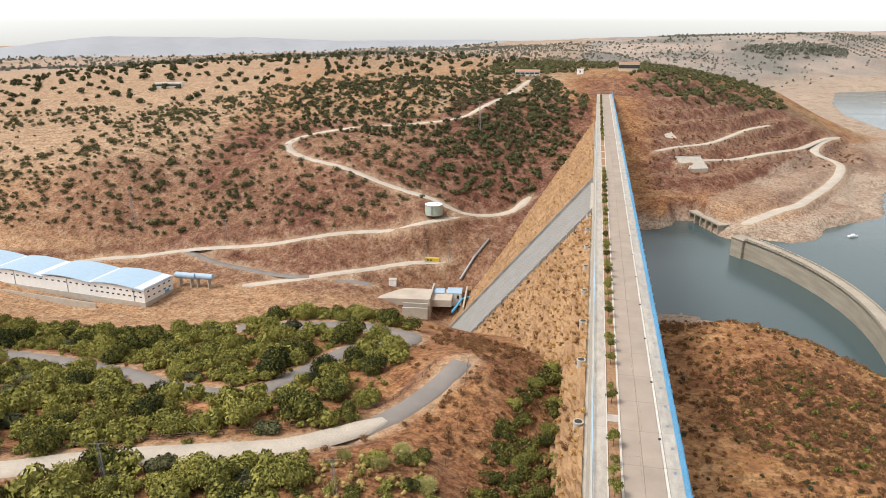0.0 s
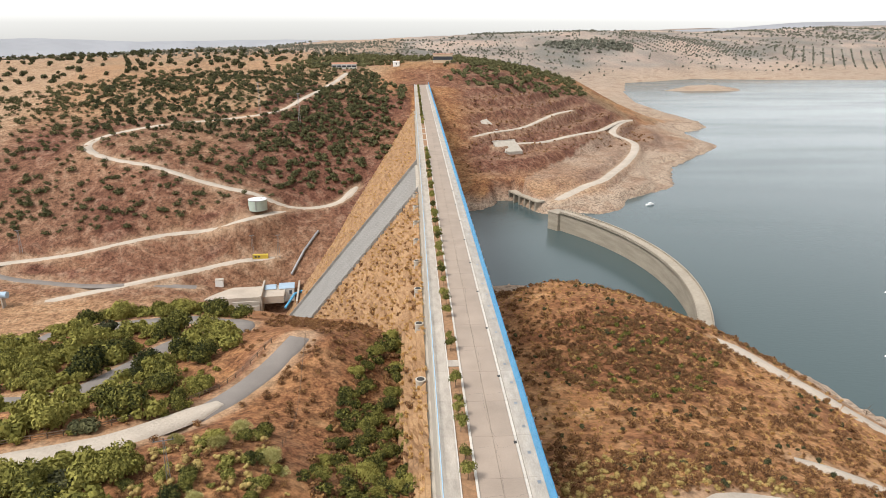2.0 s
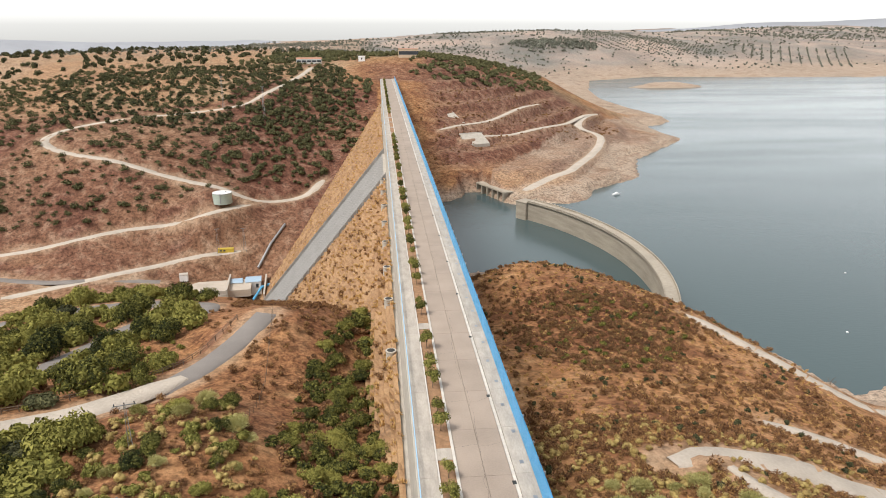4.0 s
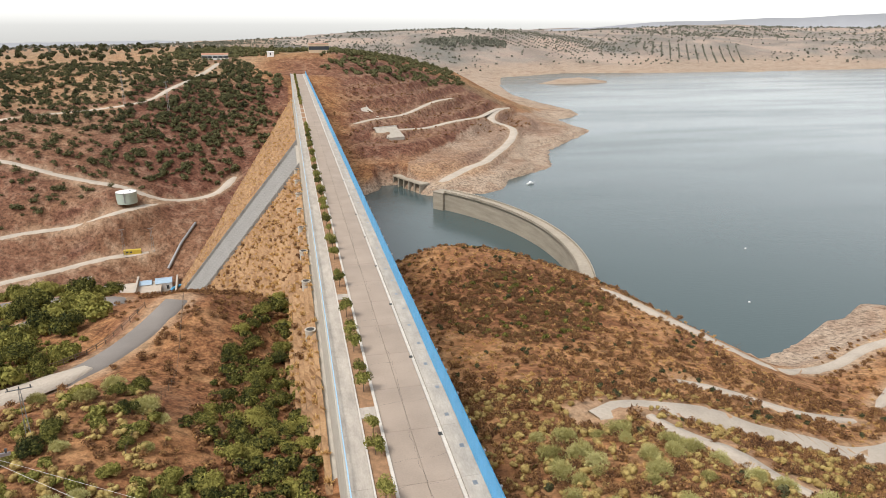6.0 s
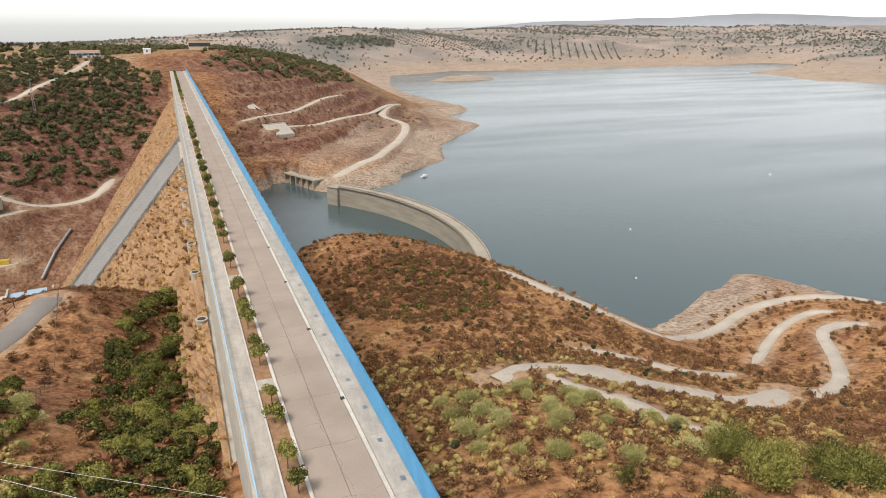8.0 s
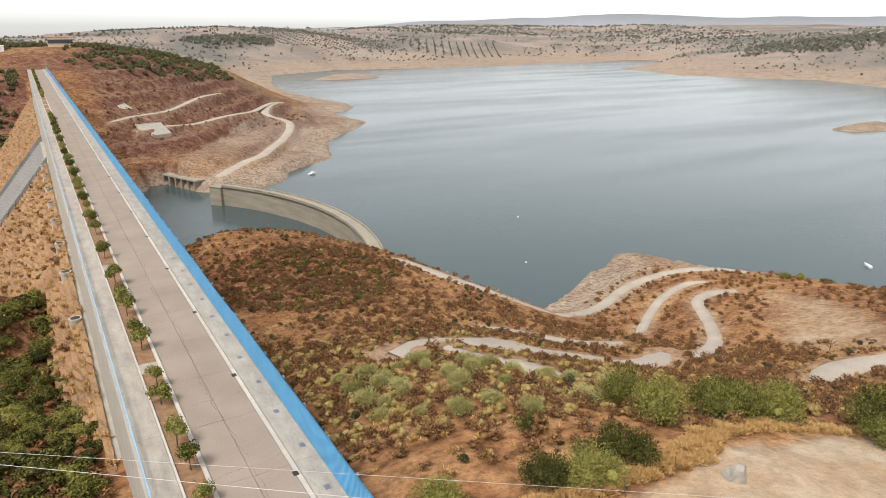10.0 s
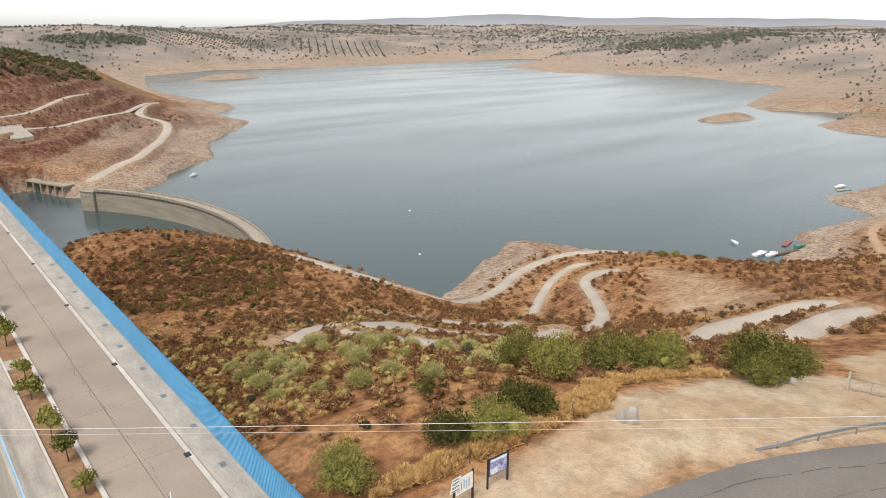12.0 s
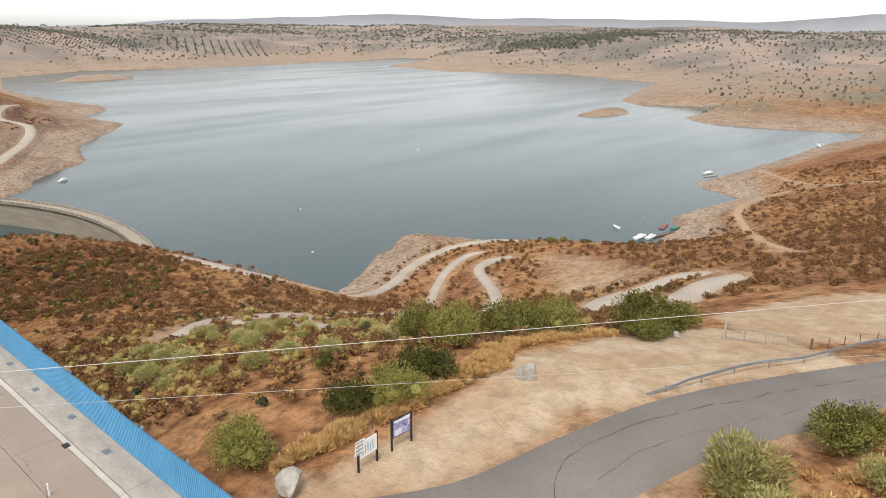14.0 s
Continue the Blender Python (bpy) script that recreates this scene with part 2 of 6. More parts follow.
def box(bm, x0, y0, z0, x1, y1, z1, bevel=0.0):
    vs = [bm.verts.new(p) for p in ((x0, y0, z0), (x1, y0, z0), (x1, y1, z0), (x0, y1, z0), (x0, y0, z1), (x1, y0, z1), (x1, y1, z1), (x0, y1, z1))]
    fs = [bm.faces.new([vs[k] for k in q]) for q in ((3, 2, 1, 0), (4, 5, 6, 7), (0, 1, 5, 4), (1, 2, 6, 5), (2, 3, 7, 6), (3, 0, 4, 7))]
    if bevel:
        bmesh.ops.bevel(bm, geom=list({e for f in fs for e in f.edges}), offset=bevel, segments=1, affect="EDGES")
    return bm


def boxed(*a, bevel=0.0):
    return box(bmesh.new(), *a, bevel=bevel)


def tube(bm, a, b, r0, r1=None, sides=8, caps=True):
    a, b = Vector(a), Vector(b)
    r1 = r0 if r1 is None else r1
    q = (b - a).to_track_quat("Z", "Y")
    rings = [[bm.verts.new(p + q @ Vector((r * math.cos(k * math.tau / sides), r * math.sin(k * math.tau / sides), 0))) for k in range(sides)] for p, r in ((a, r0), (b, r1))]
    for k in range(sides):
        bm.faces.new((rings[0][k], rings[0][(k + 1) % sides], rings[1][(k + 1) % sides], rings[1][k]))
    if caps:
        bm.faces.new(rings[0][::-1]), bm.faces.new(rings[1])
    return bm


def thing(name, x, y, z, turn=0.0, label="", category="", group="", kind=""):
    ob = new(name)
    ob.empty_display_size = 0.5
    ob.matrix_basis = pose(x, y, z, 0, 0, turn)
    return tagged(ob, label, category, group, kind)


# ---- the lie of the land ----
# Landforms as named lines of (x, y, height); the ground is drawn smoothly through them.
WATER = -72.5
LANDFORMS = {
    "abutment": [(12, 37, 0), (22, 25, 0), (37, 31, -0.4), (56, 17, -1.2), (31, 40, 0.1), (16, 41, -0.1), (6, 46, -0.3), (0, 30, 0), (-14, 10, -1), (20, 5, 1), (60, 0, 0), (64, 34, -4.6), (75, 23, -5), (110, 25, -9), (8, 56, -1.4)],
    "upstream_slope": [(22, 62, -2.7), (35, 95, -13.2), (35, 105, -16), (45, 94, -16.3), (51, 108, -20.5), (65, 194, -36), (8, 100, -15), (8, 150, -30), (70, 60, -14), (95, 90, -33), (90, 140, -40), (112, 190, -51), (126, 205, -62)],
    "knoll": [(33, 256, -36.6), (40, 248, -33), (48, 243, -32.4), (55, 236, -32), (66, 231, -34.4), (75, 223, -36.5), (85, 220, -40), (95, 224, -46), (107, 232, -54), (124, 244, -66), (22, 258, -42), (30, 300, -58), (62, 292, -60), (80, 262, -52), (10, 200, -37), (40, 205, -32), (60, 205, -33)],
    "headland": [(142, 125, -52), (149, 134, -54), (150, 160, -61), (190, 180, -60), (219, 236, -69), (200, 205, -66), (235, 170, -60), (250, 150, -61), (120, 70, -26), (190, 100, -42), (170, 60, -28)],
    "boat_shore": [(284, 171, -73.5), (296, 142, -73.5), (270, 110, -56), (347, 160, -73.5), (360, 120, -62), (422, 152, -73.5), (451, 184, -73.5), (480, 130, -58), (330, 60, -44), (450, 60, -38), (670, 165, -73.5), (600, 60, -40), (797, 150, -73.5), (300, -60, -10), (600, -150, 0), (130, -60, 0)],
    "knoll_shore": [(35, 352, -74), (70, 330, -74), (96, 288, -74), (118, 264, -74), (138, 252, -74), (149, 214, -74), (165, 219, -74), (226, 252, -74), (250, 215, -74)],
    "lake_bed": [(60, 400, -92), (160, 350, -95), (250, 400, -100), (250, 600, -100), (450, 300, -100), (450, 700, -100), (600, 450, -100), (700, 800, -100), (700, 1150, -95), (1000, 1400, -90), (1000, 900, -95), (900, 600, -90), (600, 1600, -76), (1150, 1650, -80), (200, 250, -82), (320, 220, -85), (550, 220, -85), (760, 428, -67), (724, 449, -74), (796, 402, -74), (570, 1440, -66), (488, 1421, -74), (650, 1398, -73), (30, 420, -90), (420, 1300, -80), (400, 1100, -82)],
    "far_abutment": [(23, 500, -73), (60, 512, -60), (77, 480, -72), (127, 489, -73), (150, 530, -66), (202, 566, -73), (190, 640, -62), (260, 690, -68), (330, 778, -73), (290, 760, -66), (54, 594, -40), (40, 642, -24), (116, 714, -20), (100, 640, -42), (170, 720, -42), (236, 815, -48), (300, 860, -66), (366, 905, -64), (372, 930, -73), (355, 880, -73), (270, 800, -62), (300, 1000, -70), (320, 1250, -70), (369, 1469, -72), (15, 560, -52), (15, 640, -18)],
    "far_top": [(-5, 712, -0.5), (-10, 745, 3.5), (-10, 772, 11), (20, 795, 16), (0, 840, 15), (-40, 830, 12), (60, 790, 12), (17, 930, 12), (120, 850, 2), (200, 950, -14), (60, 720, -2), (80, 1000, 9), (250, 1100, -45)],
    "left_hills": [(-108, 633, -7), (-60, 700, 2), (-60, 610, -30), (-199, 522, -38), (-260, 557, -28), (-330, 600, -18), (-200, 640, -12), (-300, 760, 4), (-400, 510, -38), (-430, 650, -22), (-523, 790, -10), (-600, 1000, 6), (-300, 950, 9), (-150, 800, 9), (-700, 700, -25), (-560, 480, -55), (-120, 560, -38)],
    "left_valley": [(-127, 480, -59), (-138, 500, -57), (-100, 500, -70), (-150, 460, -84), (-109, 440, -108), (-80, 430, -112), (-75, 380, -115), (-160, 400, -100), (-190, 345, -98), (-240, 430, -94), (-273, 385, -100), (-383, 362, -100), (-320, 340, -103), (-330, 440, -90), (-450, 400, -88), (-600, 330, -100), (-200, 300, -98), (-140, 320, -92), (-70, 470, -85), (-62, 520, -70), (-45, 560, -52), (-30, 620, -28)],
    "green_spur": [(-42, 162, -13.5), (-50, 151, -18.5), (-55, 157, -20), (-85, 145, -18), (-109, 117, -16.4), (-96, 159, -22.8), (-88, 214, -31), (-108, 214, -31), (-92, 190, -29), (-150, 190, -37), (-170, 230, -50), (-120, 255, -50), (-80, 250, -42), (-60, 220, -33), (-150, 130, -22), (-230, 160, -36), (-260, 230, -48), (-70, 100, -12), (-45, 110, -10), (-120, 60, -8), (-250, 60, -25), (-400, 150, -60), (-60, 260, -50), (-62, 300, -75)],
    "gully": [(-31, 141, -21), (-20, 150, -25), (-18, 189, -28), (-22, 120, -21), (-20, 95, -17), (-16, 75, -13), (-14, 60, -9), (-38, 225, -38), (-40, 60, -5), (-30, 100, -14), (-35, 200, -27)],
    "distance": [(-1000, 1500, -30), (-400, 1600, 0), (0, 1500, 6), (200, 1700, -25), (-1500, 2600, -85), (-600, 2800, -40), (0, 2600, 10), (-3000, 3800, -95), (-1500, 4500, -80), (0, 4600, -20), (520, 2240, 34), (700, 2100, 20), (300, 2100, 5), (900, 2500, 20), (1500, 2300, 5), (2000, 3600, 40), (1300, 1950, -45), (1900, 1900, -20), (1450, 1740, -70), (1340, 1330, -71), (1370, 826, -71), (1265, 594, -71), (1275, 1312, -70), (1310, 1050, -71), (1320, 700, -71), (1050, 520, -71), (1200, 1480, -70), (1450, 1100, -58), (1400, 720, -60), (880, 468, -71), (800, 338, -71), (835, 260, -68), (840, 190, -68), (1000, 400, -60), (1000, 200, -50), (1950, 1050, 16), (2200, 1200, 10), (1750, 1150, -8), (1640, 470, -6), (1300, 300, -45), (1500, 500, -25), (1700, 1100, -20), (2100, 1500, 0), (2500, 800, 14), (3000, 2000, 40), (1500, -300, 0), (3500, 500, 20), (-1000, 300, -60), (-1000, -500, 0)],
}


# The water's edge in plan, walked round the lake from the dam, and the two islands.
SHORE = {
    "knoll": [(-2, 338), (35, 352), (70, 330), (94, 288), (103, 270), (118, 263), (137, 251)],
    "headland": [(149, 213), (164, 218), (191, 232), (213, 240), (227, 250), (241, 237), (250, 215), (263, 194), (276, 168), (284, 148)],
    "landing": [(290, 141), (298, 141), (314, 150), (335, 150), (345, 161), (363, 163), (394, 158), (418, 153), (426, 152), (438, 179), (455, 191), (479, 187), (528, 180), (591, 175), (639, 171), (719, 167), (800, 150)],
    "drowned_shore": [(796, 165), (789, 179), (778, 219), (759, 271), (765, 311), (800, 347), (877, 341), (953, 355), (930, 409), (898, 452), (921, 494), (1010, 526), (1181, 581), (1304, 608), (1313, 682), (1351, 781), (1400, 887), (1338, 949), (1311, 1059), (1259, 1137), (1319, 1308), (1313, 1386)],
    "far_shore": [(1600, 1500), (1750, 1640), (1700, 1735), (1520, 1677), (1360, 1674), (1168, 1640), (1011, 1663), (858, 1667), (800, 1690), (670, 1720), (546, 1640), (474, 1610), (440, 1500), (405, 1385), (370, 1222), (376, 1050)],
    "far_abutment": [(385, 967), (372, 920), (342, 875), (319, 880), (322, 830), (327, 768), (298, 730), (268, 697), (234, 651), (216, 607), (206, 573), (191, 558), (167, 541), (150, 527), (138, 500), (120, 486), (100, 492), (84, 488), (76, 496), (62, 532), (50, 530), (38, 503), (22, 498), (-2, 492)],
}
LAKE = [p for line in SHORE.values() for p in line]
ISLANDS = [([(728, 453), (731, 427), (765, 415), (809, 411), (824, 431), (832, 460), (783, 465)], 6.0, 22.0),
           ([(475, 1410), (526, 1382), (597, 1388), (668, 1405), (640, 1508), (568, 1490)], 12.0, 50.0)]


def inside(x, y, poly):
    hit = np.zeros(np.shape(x), bool)
    for (ax, ay), (bx, by) in zip(poly, poly[1:] + poly[:1]):
        hit ^= ((ay > y) != (by > y)) & (x < (bx - ax) * (y - ay) / (by - ay + 1e-9) + ax)
    return hit


def edge_distance(x, y, poly):
    """Distance to a plan outline: positive outside it, negative inside."""
    best = np.full(np.shape(x), 1e9)
    for (ax, ay), (bx, by) in zip(poly, poly[1:] + poly[:1]):
        dx, dy = bx - ax, by - ay
        t = np.clip(((x - ax) * dx + (y - ay) * dy) / (dx * dx + dy * dy), 0, 1)
        best = np.minimum(best, (x - ax - t * dx) ** 2 + (y - ay - t * dy) ** 2)
    return np.sqrt(best) * np.where(inside(x, y, poly), -1, 1)


def ground_solver(forms, soft=9.0):
    """Weights for a smooth sheet through the landforms (radial basis with a linear rise)."""
    p = np.array([q for line in forms.values() for q in line], float)
    d = np.sqrt(((p[:, None, :2] - p[None, :, :2]) ** 2).sum(2) + soft ** 2)
    n = len(p)
    a = np.zeros((n + 1, n + 1))
    a[:n, :n] = d - np.eye(n) * 0.5
    a[:n, n] = a[n, :n] = 1
    w = np.linalg.solve(a, np.r_[p[:, 2], 0])
    return p, w, soft


FORM_P, FORM_W, FORM_SOFT = ground_solver(LANDFORMS)


def base_height(x, y):
    x, y = np.atleast_1d(np.asarray(x, float)), np.atleast_1d(np.asarray(y, float))
    z = np.full(x.shape, FORM_W[-1])
    for (px, py, _), w in zip(FORM_P, FORM_W):
        z += w * np.sqrt((x - px) ** 2 + (y - py) ** 2 + FORM_SOFT ** 2)
    return z


# Roads and tracks as plan lines: name, surface, width, centre line.
ROADS = [
    ("lakeside_loop_track", "gravel", 4.5, [(84, 214), (104, 196), (118, 184), (130, 180), (146, 187), (164, 193), (185, 201), (208, 202), (226, 196), (236, 182)]),
    ("middle_loop_track", "gravel", 3.5, [(144, 155), (166, 170), (181, 177), (195, 179), (201, 176)]),
    ("inner_loop_track", "gravel", 4.5, [(112, 116), (128, 120), (149, 130), (168, 148), (180, 162), (190, 164), (198, 160)]),
    ("eastern_track", "gravel", 5.5, [(100, 72), (108, 74), (117, 74), (126, 72), (140, 70), (150, 66)]),
    ("eastern_branch_track", "gravel", 5.5, [(98, 56), (106, 55), (118, 55), (130, 53)]),
    ("shore_dirt_track", "dirt", 4.5, [(410, 140), (358, 128), (322, 112), (270, 92), (228, 78), (193, 62), (177, 53)]),
    ("upper_dirt_track", "dirt", 3.5, [(402, 138), (417, 120), (412, 100), (402, 70)]),
    ("far_dirt_track", "dirt", 3.5, [(505, 165), (476, 148), (445, 126), (409, 94)]),
    ("slope_track", "gravel", 7, [(30, 101), (36, 103), (45, 105), (55, 106), (63, 104), (78, 105), (89, 106), (112, 116)]),
    ("slope_branch_track", "gravel", 3, [(38, 98), (40, 90), (43, 84), (44, 77), (46, 72)]),
    ("shore_branch_track", "gravel", 3, [(70, 141), (81, 136), (94, 131), (111, 130)]),
    ("spur_road", "asphalt", 6, [(-240, 188), (-190, 186), (-150, 174), (-119, 156), (-99, 150), (-90, 156), (-86, 176), (-81, 191), (-68, 198), (-65, 206), (-73, 211), (-86, 216), (-108, 214), (-135, 222)]),
    ("spur_gravel_track", "gravel", 6.0, [(-136, 102), (-122, 106), (-106, 113), (-88, 118), (-72, 123), (-63, 131), (-55, 141)]),
    ("spur_end_road", "asphalt", 6.0, [(-60, 134), (-55, 141.5), (-50, 150), (-46, 158), (-42.5, 167)]),
    ("valley_track", "gravel", 7, [(-420, 392), (-374, 402), (-342, 422), (-294, 438), (-225, 451), (-171, 467), (-122, 473), (-99, 502)]),
    ("valley_road", "asphalt", 6, [(-294, 438), (-266, 428), (-243, 425), (-211, 418), (-187, 419), (-150, 424)]),
    ("works_track", "gravel", 7, [(-232, 402), (-194, 417), (-168, 432), (-141, 447), (-107, 457)]),
    ("hairpin_track", "gravel", 7, [(-209, 589), (-250, 565), (-260, 549), (-244, 534), (-204, 518), (-166, 509), (-138, 503), (-111, 498), (-87, 507), (-69, 518), (-57, 539)]),
    ("hill_track", "gravel", 6, [(-209, 589), (-134, 612), (-112, 634), (-89, 697), (-80, 760)]),
    ("terrace_track", "gravel", 5, [(38, 604), (84, 648), (119, 690), (154, 742)]),
    ("lower_terrace_track", "gravel", 6, [(56, 590), (109, 636), (167, 696), (241, 815)]),
    ("beach_track", "gravel", 8, [(90, 500), (119, 530), (146, 562), (205, 683), (191, 718), (241, 815)]),
    ("abutment_road", "asphalt", 8.5, [(5.5, 36.5), (14, 31), (24, 28.5), (33, 26), (44, 20.5), (57, 13), (80, 0)]),
]


def resample(pts, step):
    """A smooth line through the plan points, at even steps."""
    p = np.array([pts[0], *pts, pts[-1]], float)
    p[0], p[-1] = 2 * p[1] - p[2], 2 * p[-2] - p[-3]
    out = []
    for i in range(1, len(p) - 2):
        t = np.linspace(0, 1, 24, endpoint=False)[:, None]
        a, b, c, d = p[i - 1], p[i], p[i + 1], p[i + 2]
        out.append(0.5 * (2 * b + (c - a) * t + (2 * a - 5 * b + 4 * c - d) * t ** 2 + (3 * b - a - 3 * c + d) * t ** 3))
    q = np.vstack([*out, p[-2:-1]])
    s = np.r_[0, np.cumsum(np.hypot(*np.diff(q, axis=0).T))]
    u = np.linspace(0, s[-1], max(3, int(s[-1] / step)))
    return np.c_[np.interp(u, s, q[:, 0]), np.interp(u, s, q[:, 1])]


LATTICE = np.random.RandomState(7).rand(256, 256)


def fuzz(x, y, size, octaves=4, gain=0.5):
    """Smooth value noise from -1 to 1 with features of that size."""
    total, amp, norm = np.zeros(np.shape(x)), 1.0, 0.0
    for k in range(octaves):
        u, v = np.asarray(x) / size + 17.3 * k, np.asarray(y) / size + 5.7 * k
        i, j = np.floor(u).astype(int), np.floor(v).astype(int)
        f, g = u - i, v - j
        f, g = f * f * (3 - 2 * f), g * g * (3 - 2 * g)
        c = lambda a, b: LATTICE[(i + a) % 256, (j + b) % 256]
        total += amp * ((c(0, 0) * (1 - f) + c(1, 0) * f) * (1 - g) + (c(0, 1) * (1 - f) + c(1, 1) * f) * g - 0.5) * 2
        norm, amp, size = norm + amp, amp * gain, size / 2.03
    return total / norm


ROAD_LINES = []
for road_name, surface, width, plan in ROADS:
    line = resample(plan, 3.0)
    z = base_height(line[:, 0], line[:, 1])
    z = np.convolve(np.pad(z, 4, mode="edge"), np.ones(9) / 9, mode="valid")
    ROAD_LINES.append((road_name, surface, width, np.c_[line, z]))


def smooth(e0, e1, x):
    t = np.clip((x - e0) / (e1 - e0), 0, 1)
    return t * t * (3 - 2 * t)


def ground_height(x, y):
    """The ground with its small relief, benches and levelled roads; also how near a road is (0 to 1)."""
    x, y = np.asarray(x, float), np.asarray(y, float)
    z = base_height(x, y)
    far = smooth(250, 1500, np.hypot(x, y))
    off = smooth(20, 90, np.hypot(x - 20, y - 25))
    z = z + fuzz(x, y, 38, 5) * (1.1 + 2.0 * far) * off + (fuzz(x + 900, y, 520, 5) * 26 - 10) * smooth(1900, 2600, np.hypot(x, y))
    z = z + np.abs(fuzz(x - 300, y + 80, 16, 3)) * 0.8 * off * (1 - far)
    # terraces cut into the far abutment
    w = smooth(20, 60, x) * smooth(300, 240, x) * smooth(505, 540, y) * smooth(820, 760, y)
    step = 9.0
    t = (z + 3) / step
    f = t - np.floor(t)
    z = z + w * step * (np.floor(t) + smooth(0.6, 1.0, f) - t) * 0.95
    # the water's edge and the islands
    sd = edge_distance(x + 2.5 * fuzz(x, y, 14, 2) * off, y + 2.5 * fuzz(x + 70, y, 14, 2) * off, LAKE)
    span = 5 + 45 * smooth(1000, 1500, np.hypot(x, y))
    land = WATER + (z - WATER) * smooth(-2, span, sd)
    land = np.maximum(land, WATER + 0.14 * np.clip(sd, 0, 30))
    wet = np.minimum(z, WATER - 0.4 - 0.2 * np.clip(-sd, 0, 60))
    lakeward = (x > 3.0) & (sd < 140)
    z = np.where(lakeward, np.where(sd > 0, land, wet), z)
    for poly, top, reach in ISLANDS:
        d = -edge_distance(x, y, poly)
        z = np.where(d > -3, np.maximum(z, WATER - 0.5 + top * smooth(-2, reach, d)), z)
    near = np.zeros(z.shape)
    for _, _, width, line in ROAD_LINES:
        lo, hi = line[:, :2].min(0) - 16, line[:, :2].max(0) + 16
        k = np.nonzero((x > lo[0]) & (x < hi[0]) & (y > lo[1]) & (y < hi[1]))[0]
        for some in np.array_split(k, max(1, len(k) // 4000)):
            if not len(some):
                continue
            d = np.hypot(x[some, None] - line[:, 0], y[some, None] - line[:, 1])
            j = d.argmin(1)
            dm = d[np.arange(len(some)), j]
            f = smooth(width / 2 + 6, width / 2 + 0.8, dm)
            z[some] = z[some] * (1 - f) + (line[j, 2] - 0.05) * f
            near[some] = np.maximum(near[some], smooth(width / 2 + 3.5, width / 2, dm))
    # the dam stands in the ground
    under = (x > -11.4) & (x < 3.2) & (y > 38) & (y < 712)
    z = np.where(under, np.minimum(z, -0.6 - smooth(46, 62, y) * 3), z)
    return z, near


def steps_of(*spans):
    """Grid lines: (end, spacing) spans from a start."""
    out = [spans[0]]
    for end, gap in spans[1:]:
        k = max(1, round((end - out[-1]) / gap))
        out += list(np.linspace(out[-1], end, k + 1)[1:])
    return np.array(out)


GX = steps_of(-4700, (-2000, 180), (-1000, 60), (-500, 18), (-300, 7), (-130, 3.2), (-20, 2.2), (90, 1.6), (170, 2.4), (320, 4), (560, 8), (1000, 22), (2000, 55), (4700, 150))
GY = steps_of(-900, (-200, 100), (-20, 15), (20, 3), (120, 1.6), (260, 2.4), (420, 4), (620, 4.5), (860, 7), (1200, 18), (2000, 45), (4700, 130))
gx, gy = (a.ravel() for a in np.meshgrid(GX, GY, indexing="ij"))
gz, g_road = ground_height(gx, gy)
nx, ny = len(GX), len(GY)
ids = np.arange(nx * ny).reshape(nx, ny)
quads = np.stack([ids[:-1, :-1], ids[1:, :-1], ids[1:, 1:], ids[:-1, 1:]], -1).reshape(-1, 4)
me = bpy.data.meshes.new("ground")
me.from_pydata(np.c_[gx, gy, gz].tolist(), [], quads.tolist())
me.materials.append(SOIL)
me.polygons.foreach_set("use_smooth", [True] * len(me.polygons))
Z2 = gz.reshape(nx, ny)
slope = np.hypot(np.gradient(Z2, GX, axis=0), np.gradient(Z2, GY, axis=1)).ravel()
LOT = [(7, 43), (15, 42.5), (22, 42), (28, 42), (36, 44), (44, 43), (52, 40), (60, 36), (64, 30), (60, 22), (52, 18), (42, 26), (36, 30), (26, 33), (17, 34), (8, 38)]
PLATFORM = [(64, 33), (76, 38), (92, 32), (98, 22), (86, 17), (72, 17), (62, 24)]
BARE_KNOLL = [(208, 152), (200, 120), (170, 88), (140, 78), (130, 84), (146, 103), (170, 130)]
BEACH = [(60, 490), (130, 492), (200, 570), (250, 680), (330, 775), (372, 910), (330, 930), (260, 820), (190, 720), (120, 600), (70, 540)]
wob_x, wob_y = gx + fuzz(gx, gy, 9, 3) * 2.5, gy + fuzz(gx + 50, gy, 9, 3) * 2.5
bare = np.maximum.reduce([inside(wob_x, wob_y, p).astype(float) for p in (LOT, PLATFORM)])
bare = np.maximum(bare, smooth(6, -8, edge_distance(gx + 14 * fuzz(gx, gy, 26, 3), gy + 14 * fuzz(gx + 80, gy, 26, 3), BARE_KNOLL)) * (0.6 + 0.5 * fuzz(gx, gy, 18, 3)))
bare = np.maximum(bare, g_road * 0.5)
upstream = smooth(-5, 5, gx)
dist = np.hypot(gx, gy)
shore = smooth(11, 2, gz - WATER + 3 * fuzz(gx, gy, 25, 3)) * upstream * smooth(120, 200, gy + 0.4 * gx) + inside(gx + fuzz(gx, gy, 40, 3) * 14, gy + fuzz(gx + 9, gy, 40, 3) * 14, BEACH) * (0.55 + 0.5 * fuzz(gx, gy, 55, 4))
shore = np.maximum(shore, smooth(34, 12, gz - WATER + 8 * fuzz(gx, gy, 120, 3)) * upstream * smooth(850, 1100, dist) * 0.8)
left_side = smooth(-20, -60, gx)
red = smooth(0.55, 0.9, slope) * smooth(1500, 900, dist) * 0.9
terr = smooth(15, 50, gx) * smooth(320, 260, gx) * smooth(520, 560, gy) * smooth(900, 780, gy)
